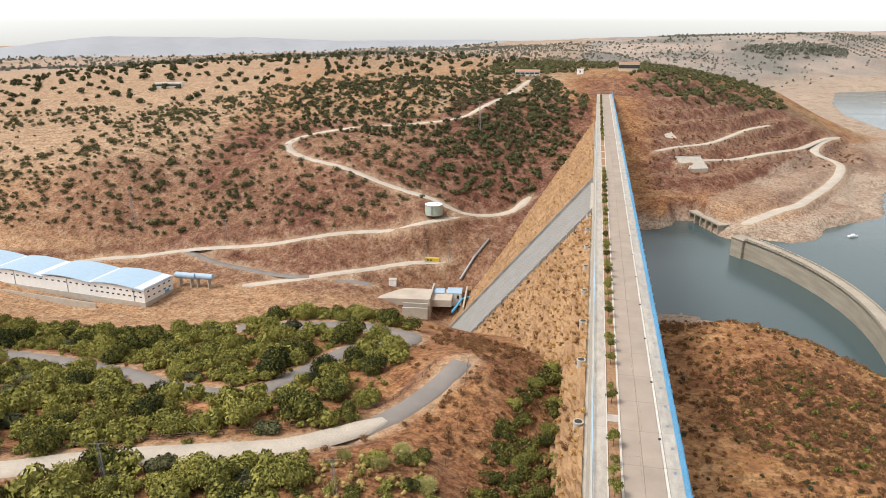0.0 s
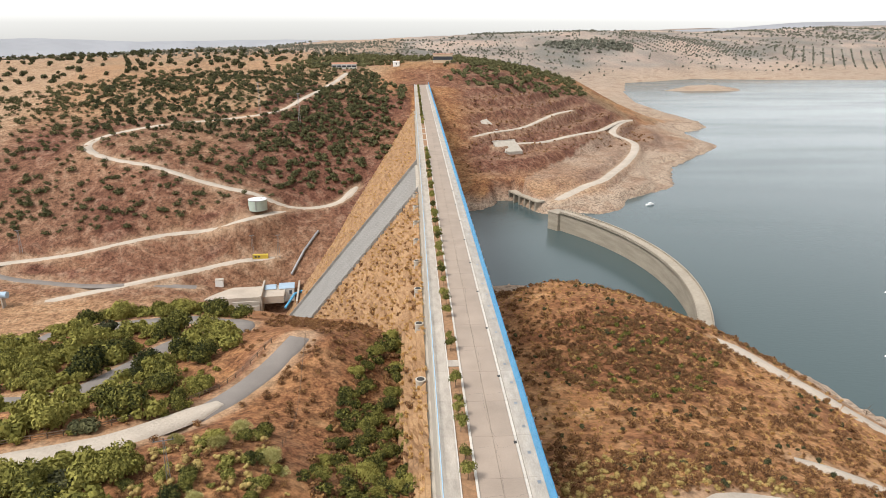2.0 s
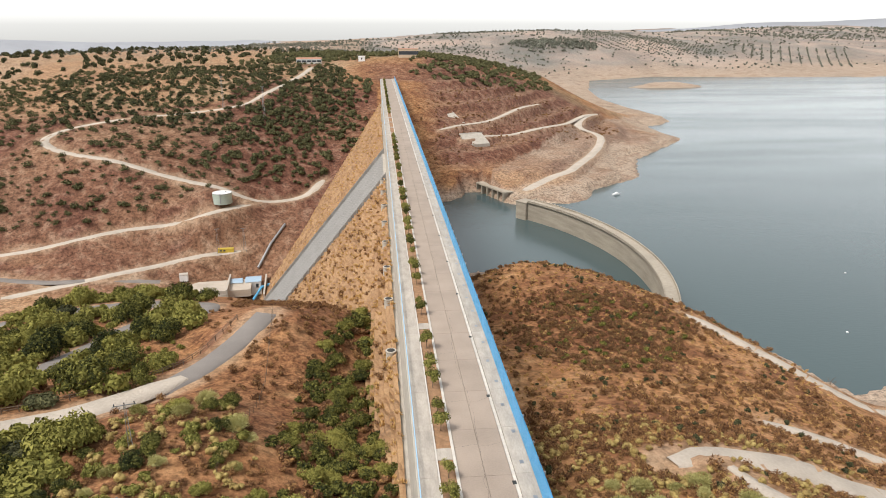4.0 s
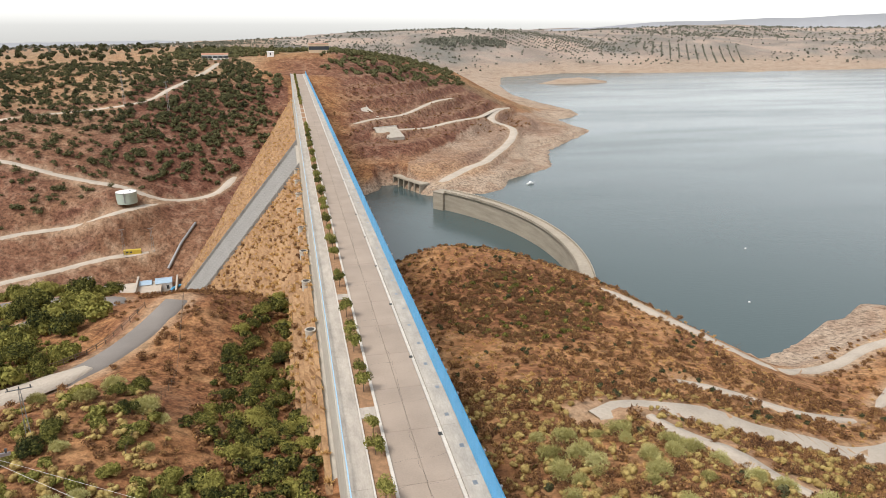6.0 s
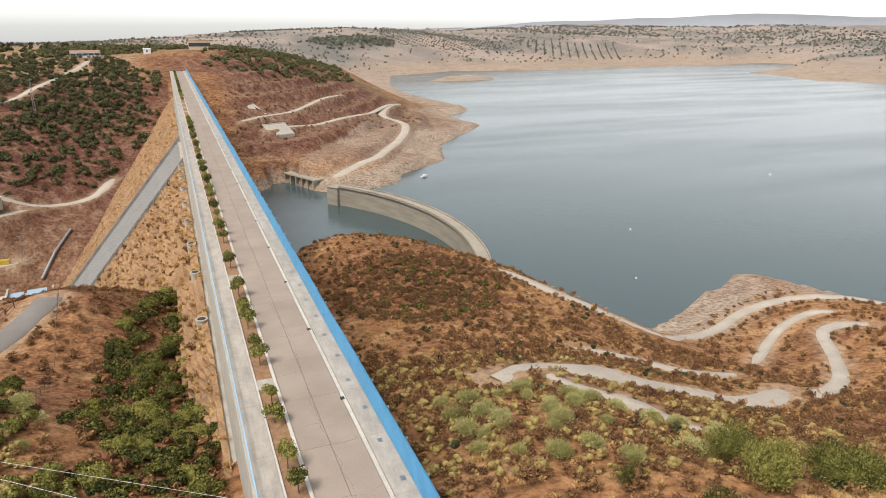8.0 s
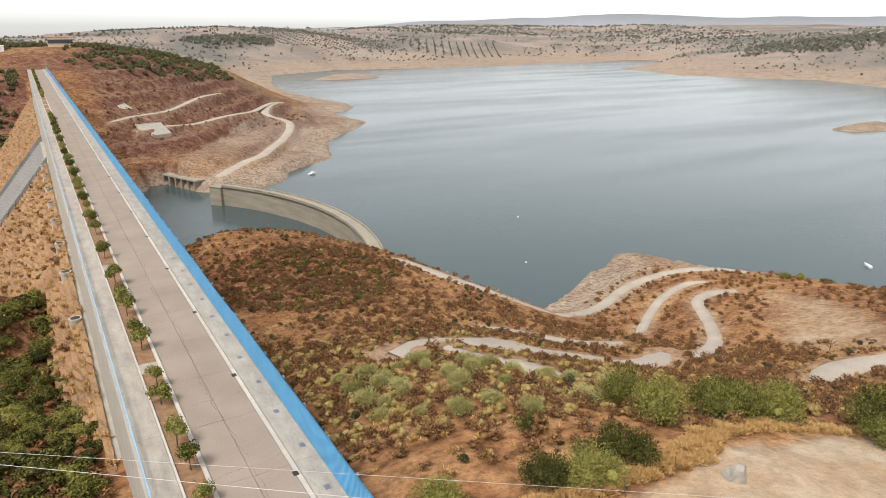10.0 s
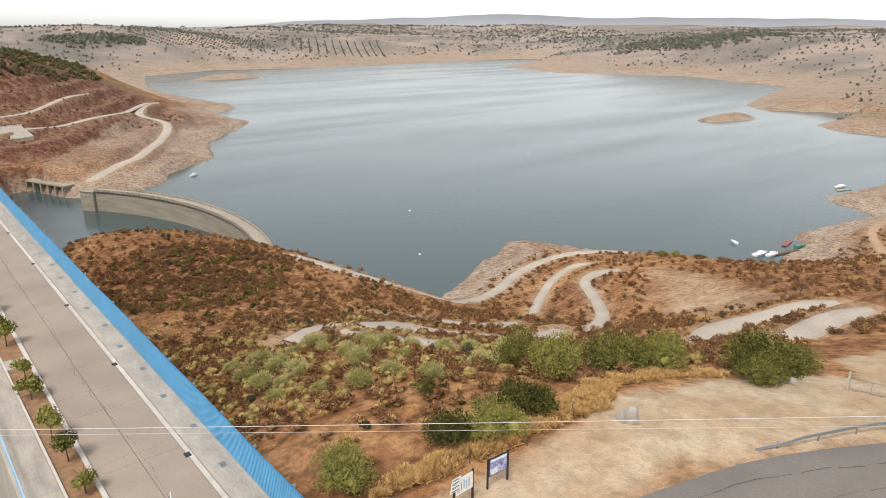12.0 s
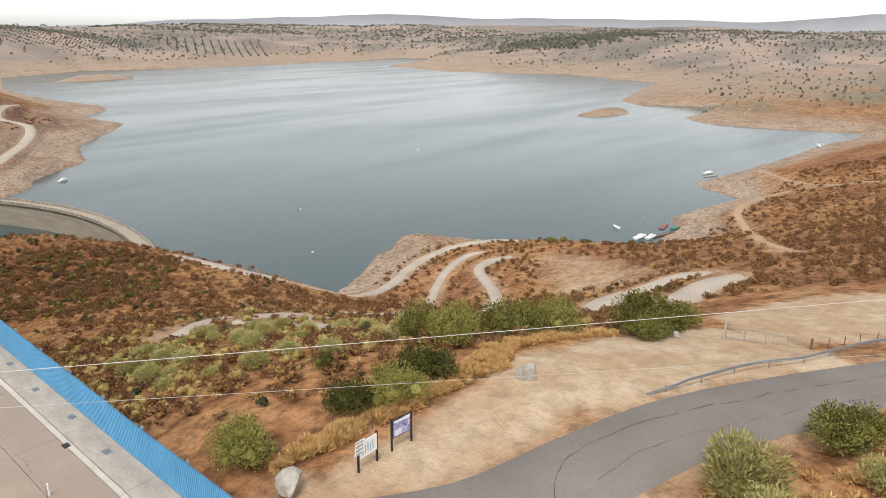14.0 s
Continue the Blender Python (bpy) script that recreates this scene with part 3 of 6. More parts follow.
frac = (gz + 3) / 9.0 - np.floor((gz + 3) / 9.0)
tread = terr * smooth(0.32, 0.1, frac)
red = np.maximum(red, terr * (1.3 - 0.45 * smooth(0.32, 0.1, frac)))
shore = np.maximum(shore, tread * 0.16)
red = np.maximum(red, smooth(-360, -300, gx) * smooth(390, 420, gy) * np.where(gx > -140, smooth(700, 660, gy), smooth(640, 560, gy)) * smooth(-12, -16, gx) * (1.0 + 0.5 * fuzz(gx, gy, 70, 3)))
red = np.maximum(red, smooth(0.32, 0.6, slope) * left_side * 0.8)
red = np.maximum(red, smooth(-45, 0, gx) * smooth(60, 30, gx) * smooth(700, 712, gy) * smooth(800, 760, gy))
red = red * (0.85 + 0.5 * fuzz(gx, gy, 60, 3))
cut = np.zeros(len(gx))
for road_name, _, width, line in ROAD_LINES:
    if line[:, 1].mean() < 380 or line[:, 0].max() > 0:
        continue
    k = np.nonzero((np.abs(gx - line[:, 0].mean()) < 260) & (np.abs(gy - line[:, 1].mean()) < 200))[0]
    for some in np.array_split(k, max(1, len(k) // 4000)):
        d = np.hypot(gx[some, None] - line[:, 0], gy[some, None] - line[:, 1])
        j = d.argmin(1)
        dm = d[np.arange(len(some)), j]
        up = gz[some] - line[j, 2]
        wide = 11 + 6 * fuzz(gx[some], gy[some], 40, 3)
        cut[some] = np.maximum(cut[some], smooth(width / 2 + wide + 4, width / 2 + wide - 2, dm) * smooth(0.3, 1.5, up))
red = np.maximum(red, cut * (0.85 + 0.4 * fuzz(gx, gy, 22, 3)))
field = smooth(-260, -330, gx + 0.25 * (gy - 500)) * smooth(420, 520, gy) * smooth(1500, 1250, gy) * 0.9
field = np.maximum(field, 0.5 * left_side * smooth(250, 350, gy))
olive = np.maximum(smooth(700, 1000, dist) * (1 - field), smooth(-20, -50, gx) * smooth(430, 500, gy) * smooth(-330, -250, gx) * 0.45)
# how much of the painted haze tone the soil takes, rising with distance
far_haze = smooth(1000, 1500, dist + 250 * fuzz(gx, gy, 300, 3)) * 0.85
scrub = 0.6 - 0.2 * left_side
RUST = [(22, 194), (30, 214), (48, 216), (68, 213), (80, 202), (68, 180), (54, 164), (40, 160), (27, 172)]
rust = smooth(7, -5, edge_distance(gx + 7 * fuzz(gx, gy, 16, 3), gy + 7 * fuzz(gx + 33, gy, 16, 3), RUST)) * 0.9
rust = np.maximum(rust, 0.75 * smooth(0.05, 0.3, fuzz(gx + 500, gy, 45, 3)) * smooth(88, 110, gx + 0.3 * gy) * smooth(140, 90, gy) * upstream)
rust = np.maximum(rust, 0.65 * smooth(-11, -14, gx) * smooth(260, 220, gy))
for attr, values in (("bare", bare), ("shore", shore), ("red", red), ("field", field), ("olive", olive), ("scrub", scrub), ("rust", rust), ("far", far_haze)):
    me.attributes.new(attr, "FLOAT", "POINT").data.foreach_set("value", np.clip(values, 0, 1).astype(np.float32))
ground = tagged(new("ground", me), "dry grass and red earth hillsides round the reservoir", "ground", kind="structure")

lake_me = mesh_of("water", [(-2, 60, WATER), (4600, 60, WATER), (4600, 4600, WATER), (-2, 4600, WATER)], [(0, 1, 2, 3)], WATER_MAT)
tagged(new("water", lake_me), "calm grey-green reservoir water at a low level", "water", kind="structure")

SURFACES = {"gravel": GRAVEL, "dirt": DIRT, "asphalt": ASPHALT}
ROAD_LABELS = {"gravel": "pale gravel track with worn edges", "dirt": "ochre dirt track across dry slope", "asphalt": "worn grey asphalt road with cracks"}
for road_name, surface, width, line in ROAD_LINES:
    d = np.gradient(line[:, :2], axis=0)
    d /= np.hypot(*d.T)[:, None]
    side = np.c_[-d[:, 1], d[:, 0]]
    verts, faces = [], []
    for i, (p, s) in enumerate(zip(line, side)):
        for k, f in enumerate((-0.5, -0.42, 0.0, 0.42, 0.5)):
            w = width * (1 + (0.10 if surface != "asphalt" else 0.02) * float(fuzz(np.array([p[0] + 40 * f]), np.array([p[1]]), 8, 2)[0]))
            if surface != "asphalt":
                w *= 0.45 + 0.55 * min(1.0, min(i, len(line) - 1 - i) / 2)
            verts.append((p[0] + s[0] * w * f, p[1] + s[1] * w * f, p[2] + (0.28 if abs(f) < 0.45 else -0.3)))
            if i and k:
                a = 5 * i + k
                faces.append((a - 6, a - 5, a, a - 1))
    tagged(new("road", mesh_of(road_name, verts, faces, SURFACES[surface], True)), ROAD_LABELS[surface], "road", kind="structure")

# ---- the dam ----
Y0, Y1 = 40.0, 706.0
X_LEFT, X_RIGHT = -11.2, 2.75
dam = part("dam_wall", boxed(X_LEFT, Y0, -18.5, X_RIGHT, Y1, -0.28), CONCRETE)
tagged(dam, "long concrete gravity dam with a grassed stepped face", "dam", kind="structure")
part("upstream_face", boxed(X_RIGHT - 6, 80, -105, X_RIGHT - 0.15, 700, -18.4), CONCRETE, dam)
part("toe_ledge", boxed(-12.6, Y0 + 4, -18.6, X_LEFT, Y1 - 2, -17.3), CONCRETE, dam)
STEP, RUN = 1.2, 0.99
SPILL_Y0, SPILL_Y1 = 326.0, 394.0


def stepped(name, y0, y1, mat, n_y, rough, x_top=-11.9, z_top=-17.2, count=84):
    verts, faces, prof = [], [], []
    for k in range(count):
        prof += [(x_top - k * RUN, z_top - k * STEP), (x_top - (k + 0.92) * RUN, z_top - k * STEP - 0.1)]
    m = len(prof)
    for i, y in enumerate(np.linspace(y0, y1, n_y)):
        for j, (px, pz) in enumerate(prof):
            h = rough * float(LATTICE[(i * 7 + j * 3) % 256, (j * 5 + i) % 256])
            verts.append((px - h * 0.3, y, pz + h))
    for i in range(n_y - 1):
        for j in range(m - 1):
            a = i * m + j
            faces.append((a, a + 1, a + m + 1, a + m))
    return mesh_of(name, verts, faces, mat)


FACE_GRASS = material("grass_on_steps", [(0.25, (0.17, 0.10, 0.06)), (0.45, (0.30, 0.175, 0.09)), (0.6, (0.40, 0.245, 0.125)), (0.8, (0.45, 0.30, 0.17))], 0.12, 0.95, 0.6, 14, 0.45, distort=0.5)
SPILL = material("weathered_spillway_concrete", two((0.26, 0.245, 0.225), 0.28), 0.2, 0.9, 0.3, 12, stretch=(1, 3, 1))
placed("stepped_face", stepped("near_steps", 84, SPILL_Y0, FACE_GRASS, 120, 0.9), dam, label="concrete steps overgrown with dry golden grass")
placed("stepped_face", stepped("far_steps", SPILL_Y1, 704, FACE_GRASS, 110, 0.9), dam, label="concrete steps overgrown with dry golden grass")
placed("spillway_chute", stepped("spillway_steps", SPILL_Y0, SPILL_Y1, SPILL, 24, 0.05, -12.4, -17.6), dam, label="bare grey concrete spillway steps")
for y in (SPILL_Y0, SPILL_Y1):
    verts, faces = [], []
    for k in range(85):
        x, z = -11.6 - k * RUN, -16.0 - k * STEP
        verts += [(x, y - 0.4, z + 2.2), (x, y + 0.4, z + 2.2), (x - 0.2, y + 0.4, z - 3), (x - 0.2, y - 0.4, z - 3)]
        if k:
            a = 4 * k
            faces += [(a - 4 + q, a - 4 + (q + 1) % 4, a + (q + 1) % 4, a + q) for q in range(4)]
    placed("spillway_side_wall", mesh_of("spillway_side_wall", verts, faces, SPILL), dam)
rib_me = mesh_from("buttress_rib", boxed(-0.3, -0.9, -2.4, 0.3, 0.9, 2.0, bevel=0.05), SPILL)
for y in (SPILL_Y0 - 1.1, SPILL_Y1 + 1.1):
    for k in range(2, 84, 3):
        placed("buttress_rib", rib_me, dam, pose(-11.6 - k * RUN, y, -16.0 - k * STEP))

# deck: road slabs, walkways, kerbs
SLAB = 10.0


def slab_mesh(name, x0, x1, z0, z1, length, mat, bevel=0.02):
    return mesh_from(name, boxed(x0, 0, z0, x1, length - 0.03, z1, bevel=bevel), mat)


deck = tagged(new("dam_deck"), "pale concrete road and walkways along the dam crest", "road", kind="structure")
slabs = [("road_slab", slab_mesh("road_slab", -6.25, -3.16, -0.28, 0.0, SLAB, PAVING)),
         ("road_slab", slab_mesh("road_slab_east", -3.13, -0.02, -0.28, 0.0, SLAB, PAVING)),
         ("gutter_slab", slab_mesh("gutter_slab", 0.02, 0.42, -0.28, 0.015, SLAB, KERB)),
         ("walkway_slab", slab_mesh("walkway_slab", 0.46, 2.6, -0.28, 0.13, SLAB, WALKWAY)),
         ("walkway_slab", slab_mesh("walkway_slab_west", -11.0, -8.75, -0.28, 0.13, SLAB, WALKWAY)),
         ("planter_kerb", slab_mesh("planter_kerb", -6.62, -6.27, -0.28, 0.17, SLAB, KERB)),
         ("planter_kerb", slab_mesh("planter_kerb_west", -8.73, -8.52, -0.28, 0.17, SLAB, KERB)),
         ("edge_coping", slab_mesh("edge_coping", X_LEFT - 0.12, -11.02, -0.7, 0.16, SLAB, CONCRETE)),
         ("edge_coping", slab_mesh("edge_coping_east", 2.62, 2.86, -0.5, 0.2, SLAB, CONCRETE))]
y = Y0
while y < Y1 - 1:
    for nm, me in slabs:
        placed(nm, me, deck, pose(0, y, 0))
    y += SLAB
part("planting_bed", boxed(-8.5, Y0, -0.3, -6.64, Y1, -0.02), PLANTER_SOIL, deck, "bare red soil of the tree bed")
cross_me = slab_mesh("bed_crossing", -8.52, -6.63, -0.2, 0.11, 2.4, WALKWAY)
for y in (83.5, 122.0, 236, 352, 372, 392, 412):
    placed("bed_crossing", cross_me, deck, pose(0, y, 0))
grate_me = slab_mesh("drain_grate", -0.22, 0.26, -0.02, 0.03, 0.7, DARK_STEEL, 0.005)
plate_me = slab_mesh("cover_plate", 1.35, 1.85, 0.1, 0.142, 0.75, GALVANISED, 0.005)
y = 58.2
while y < Y1 - 6:
    placed("drain_grate", grate_me, deck, pose(0, y, 0), "dark iron drain grate")
    y += 19.9
for k in range(40):
    placed("cover_plate", plate_me, deck, pose(0.25 * (k % 2), 55.0 + k * 6.7, 0), "grey steel cover plate")

# east screen: tall blue slatted fence
FENCE_H = 3.0
fence = thing("blue_screen_fence", 0, 0, 0, 0, "bright blue painted slatted steel screen fence along the crest", "fence")
verts, faces = [], []
for k in range(33):
    y, x = 0.25 * (k // 4) + (0.0, 0.10, 0.13, 0.22)[k % 4], (2.56, 2.56, 2.76, 2.76)[k % 4]
    h = FENCE_H + (0.08 if k % 4 < 2 else 0.0)
    verts += [(x, y, 0.2), (x, y, h), (x + 0.02, y, h), (x + 0.02, y, 0.2)]
    if k:
        b = 4 * k
        faces += [(b - 4 + q, b - 4 + (q + 1) % 4, b + (q + 1) % 4, b + q) for q in range(4)]
slat_me = mesh_of("ribbed_panel", verts, faces, BLUE_PAINT)
rail_me = mesh_from("fence_rail", boxed(2.77, 0, -0.04, 2.82, 20.0, 0.04), BLUE_PAINT)
post_bm = boxed(2.84, -0.05, -0.4, 2.95, 0.05, FENCE_H - 0.05)
tube(post_bm, (2.9, 0, FENCE_H - 0.12), (2.9, 0, FENCE_H + 0.06), 0.16, 0.1, 8)
post_me = mesh_from("fence_post", post_bm, GALVANISED)
for k in range(330):
    y = 40.0 + 2 * k
    placed("ribbed_panel", slat_me, fence, pose(0, y, 0.1 * math.sin(y * 0.21) * math.sin(y * 0.047)))
    if k % 10 == 0:
        for z in (0.5, 1.6, 2.7):
            placed("fence_rail", rail_me, fence, pose(0, y, z))
    if k % 3 == 0:
        placed("fence_post", post_me, fence, pose(0, y, 0))

# west railing: slender pale blue posts and rails
railing = thing("west_railing", 0, 0, 0, 0, "pale blue steel pedestrian railing on the crest edge", "railing")
bal = bmesh.new()
for k in range(25):
    box(bal, -11.09, 0.4 * k, 0.12, -11.05, 0.4 * k + 0.05, 1.1)
box(bal, -11.12, 0, 1.06, -11.02, 10, 1.14)
box(bal, -11.10, 0, 0.3, -11.04, 10, 0.35)
bal_me = mesh_from("railing_panel", bal, RAIL_BLUE)
for k in range(66):
    placed("railing_panel", bal_me, railing, pose(0, 44.0 + 10 * k, 0))

# concrete shaft stubs at the head of the face
b = bmesh.new()
tube(b, (0, 0, -3.6), (0, 0, 0.9), 1.1, 1.1, 16)
tube(b, (0, 0, 0.85), (0, 0, 1.1), 1.22, 1.22, 16)
stub = thing("shaft_stub", -13.2, 148, -17.6, 0, "round pale concrete shaft stub on the grassy dam steps", "concrete stub", "stubs along the dam")
part("shaft", b, CONCRETE, stub)
# the shaft is closed; a dark disc paints the shade of its mouth
part("shaft_shade_disc", tube(bmesh.new(), (0, 0, 1.1), (0, 0, 1.13), 0.85, 0.85, 16), DARK_STEEL, stub)
for y in (178, 203, 228, 252, 276, 300, 322):
    copy_thing(stub, pose(-13.2, y, -17.6))

# wandering cracks in the paving and the asphalt
def crack(name, pts, width, z, label):
    l = resample(pts, 0.7)
    verts, faces = [], []
    for i, (x, y) in enumerate(l):
        j = 0.35 * float(fuzz(np.array([x * 3.0]), np.array([y * 3.0]), 4, 3)[0])
        w = width * (0.25 + 0.9 * LATTICE[i % 256, 3])
        h = (z if z is not None else float(ground_height(np.array([x]), np.array([y]))[0][0]) + 0.345)
        d = l[min(i + 1, len(l) - 1)] - l[max(i - 1, 0)]
        d = d / (np.hypot(*d) + 1e-9)
        verts += [(x - d[1] * (w + j), y + d[0] * (w + j), h), (x + d[1] * (w - j), y - d[0] * (w - j), h)]
        if i:
            faces.append((2 * i - 2, 2 * i - 1, 2 * i + 1, 2 * i))
    return tagged(new(name, mesh_of(name, verts, faces, DARK_STEEL)), label, "crack", kind="structure")


crack("pavement_crack", [(-3.1 + 0.35 * math.sin(k * 1.7), 52 + 9 * k) for k in range(40)], 0.011, 0.006, "dark wandering crack along the road slabs")
for y in (61, 69.5, 74, 86, 97, 112, 128):
    crack("pavement_crack", [(-6.2, y), (-4, y + 0.4), (-2, y + 0.2), (-0.1, y + 0.9)], 0.013, 0.006, "dark cross crack in the road slabs")

bl = thing("bollard", -3.0, 53.4, 0.0, 0, "slim white painted bollard on the dam road", "bollard")
part("shaft", tube(bmesh.new(), (0, 0, -0.05), (0, 0, 0.95), 0.06, 0.055, 12), WHITE_PAINT, bl)

# ---- plants ----
rng = np.random.RandomState(11)


def zs(x, y):
    return ground_height(np.atleast_1d(np.asarray(x, float)), np.atleast_1d(np.asarray(y, float)))[0]


OCTA_V = np.array([(1, 0, 0), (-1, 0, 0), (0, 1, 0), (0, -1, 0), (0, 0, 1), (0, 0, -1)], float)
OCTA_F = [(0, 2, 4), (2, 1, 4), (1, 3, 4), (3, 0, 4), (2, 0, 5), (1, 2, 5), (3, 1, 5), (0, 3, 5)]


def core_blob(r):
    """A rough 32-faced lump."""
    v, f, seen = [tuple(p) for p in OCTA_V], [], {}

    def mid(a, b):
        k = (min(a, b), max(a, b))
        if k not in seen:
            p = np.array(v[a]) + np.array(v[b])
            seen[k] = len(v)
            v.append(tuple(p / np.linalg.norm(p)))
        return seen[k]

    for a, b, c in OCTA_F:
        d, e, g = mid(a, b), mid(b, c), mid(c, a)
        f += [(a, d, g), (d, b, e), (g, e, c), (d, e, g)]
    return np.array(v) * r.uniform(0.8, 1.1, (len(v), 1)), f


def clump(r, lobes=6, leaves=500, leaf=0.09, spread=0.55, tall=0.7, lean=0.0, core=0.8, spiky=0.0):
    """Leafy mass of unit radius standing on z = 0: lobes of small leaves round rough cores."""
    verts, faces = [], []
    centres = []
    for k in range(lobes):
        a, d = r.uniform(0, math.tau), spread * math.sqrt(r.uniform(0.02, 1))
        size = r.uniform(0.26, 0.55) * (1.15 - 0.5 * d)
        centres.append((d * math.cos(a), d * math.sin(a), tall * r.uniform(0.25, 0.75) * (1.15 - 0.7 * d) + 0.1, size))
    for x, y, z, s in centres:
        if core:
            v, f = core_blob(r)
            base = len(verts)
            verts += [(x + p[0] * s * core, y + p[1] * s * core, max(0.0, z + p[2] * s * core * tall)) for p in v]
            faces += [(a + base, b + base, c + base) for a, b, c in f]
    weights = np.array([c[3] ** 2 for c in centres])
    pick = r.choice(lobes, leaves, p=weights / weights.sum())
    for k in pick:
        x, y, z, s = centres[k]
        d = r.normal(size=3)
        d[2] = abs(d[2]) * 0.9 - 0.25
        d /= np.linalg.norm(d)
        p = np.array((x, y, z)) + d * s * r.uniform(0.78, 1.12 + 0.35 * spiky) * np.array((1, 1, tall + 0.15))
        if p[2] < 0.01:
            p[2] = r.uniform(0.01, 0.2)
        u = r.normal(size=3)
        u -= d * (u @ d) * 0.7
        u /= np.linalg.norm(u)
        w = np.cross(d + r.normal(size=3) * 0.5, u)
        w /= np.linalg.norm(w) + 1e-9
        if spiky:
            u = d * spiky + u * (1 - spiky) + np.array((0, 0, 0.4 * spiky))
        n = leaf * r.uniform(0.6, 1.4)
        base = len(verts)
        verts += [tuple(p - w * n * 0.45 - u * n * 0.3), tuple(p + w * n * 0.45 - u * n * 0.3), tuple(p + u * n * (1 + spiky))]
        faces.append((base, base + 1, base + 2))
    v = np.array(verts)
    v /= np.percentile(np.hypot(v[:, 0], v[:, 1]), 96)
    return v, np.array(faces)


def clump_mesh(name, mat, seed, **k):
    v, f = clump(np.random.RandomState(seed), **k)
    return mesh_of(name, v, f.tolist(), mat)


def scattered(name, mat, label, category, xs, ys, sizes, kinds, sink=0.05, flat=None):
    """One object of kind stuff: many small plants joined."""
    z = zs(xs, ys)
    vv, ff, base = [], [], 0
    for i, (x, y, s) in enumerate(zip(xs, ys, sizes)):
        v, f = kinds[i % len(kinds)]
        a = rng.uniform(0, math.tau)
        c, t = math.cos(a), math.sin(a)
        h = s * rng.uniform(0.8, 1.25)
        vv.append(np.c_[x + s * (v[:, 0] * c - v[:, 1] * t), y + s * (v[:, 0] * t + v[:, 1] * c), (z[i] if flat is None else flat[i]) + h * v[:, 2] - sink * s])
        ff.append(f + base)
        base += len(v)
    v, f = np.vstack(vv), np.vstack(ff)
    me = bpy.data.meshes.new(name)
    me.vertices.add(len(v))
    me.vertices.foreach_set("co", v.astype(np.float32).ravel())
    me.loops.add(3 * len(f))
    me.loops.foreach_set("vertex_index", f.astype(np.int32).ravel())
    me.polygons.add(len(f))
    me.polygons.foreach_set("loop_start", np.arange(0, 3 * len(f), 3, dtype=np.int32))
    me.update(calc_edges=True)
    me.validate()
    me.materials.append(mat)
    return tagged(new(name, me), label, category, kind="stuff")


def off_roads(x, y, gap):
    ok = np.ones(len(x), bool)
    for _, _, width, line in ROAD_LINES:
        lo, hi = line[:, :2].min(0) - 15, line[:, :2].max(0) + 15
        k = np.nonzero((x > lo[0]) & (x < hi[0]) & (y > lo[1]) & (y < hi[1]))[0]
        if len(k):
            d = np.hypot(x[k, None] - line[:, 0], y[k, None] - line[:, 1]).min(1)
            ok[k] &= d > width / 2 + gap
    return ok


def sown(poly, count, gap=1.0, apart=0.0, keep_off=()):
    """Random places inside a plan outline, off the roads and the bare ground, no closer than given."""
    p = np.array(poly, float)
    lo, hi = p.min(0), p.max(0)
    x, y = rng.uniform(lo[0], hi[0], count * 6), rng.uniform(lo[1], hi[1], count * 6)
    ok = inside(x, y, poly) & off_roads(x, y, gap)
    ok &= ~((x > -11.9) & (x < 4.0) & (y > 44) & (y < 712))
    for q in keep_off:
        ok &= ~inside(x, y, q)
    x, y = x[ok], y[ok]
    if apart:
        chosen = []
        for i in range(len(x)):
            if all((x[i] - x[j]) ** 2 + (y[i] - y[j]) ** 2 > apart ** 2 for j in chosen):
                chosen.append(i)
                if len(chosen) >= count:
                    break
        x, y = x[chosen], y[chosen]
    return x[:count], y[:count]


TRUNK_BM = tube(bmesh.new(), (0, 0, -0.3), (0.05, 0.02, 0.5), 0.07, 0.045, 7)
for k in range(5):
    a = k * 1.3
    tube(TRUNK_BM, (0.03, 0.01, 0.3), (0.32 * math.cos(a), 0.32 * math.sin(a), 0.62), 0.035, 0.012, 5)
TRUNK_ME = mesh_from("trunk", TRUNK_BM, BARK)
SPUR_CROWNS = [clump_mesh("crown", LEAF, 20 + k, lobes=9, leaves=2400, leaf=0.085, spread=0.6, tall=0.85, core=0.62, spiky=0.2) for k in range(6)]
OAK_CROWNS = [clump_mesh("crown", LEAF_DARK, 40 + k, lobes=7, leaves=1000, leaf=0.13, spread=0.55, tall=0.85, core=0.66) for k in range(3)]
BROOM_CROWNS = [clump_mesh("crown", LEAF_PALE, 60 + k, lobes=10, leaves=3600, leaf=0.055, spread=0.62, tall=0.8, core=0.45, spiky=0.75) for k in range(3)]
OLIVE_CROWNS = [clump_mesh("crown", LEAF_OLIVE, 80 + k, lobes=13, leaves=7000, leaf=0.042, spread=0.68, tall=0.85, core=0.5, spiky=0.45) for k in range(4)]


def bush(x, y, r, tall, crown, label, group, z=None, category="bush", name="bush"):
    t = thing(name, x, y, (float(zs(x, y)[0]) if z is None else z) - 0.1, rng.uniform(0, 360), label, category, group)
    c = placed("crown", crown, t, Matrix.Diagonal((r, r, r * tall, 1)))
    placed("trunk", TRUNK_ME, t, Matrix.Diagonal((r, r, r * tall, 1)))
    return t


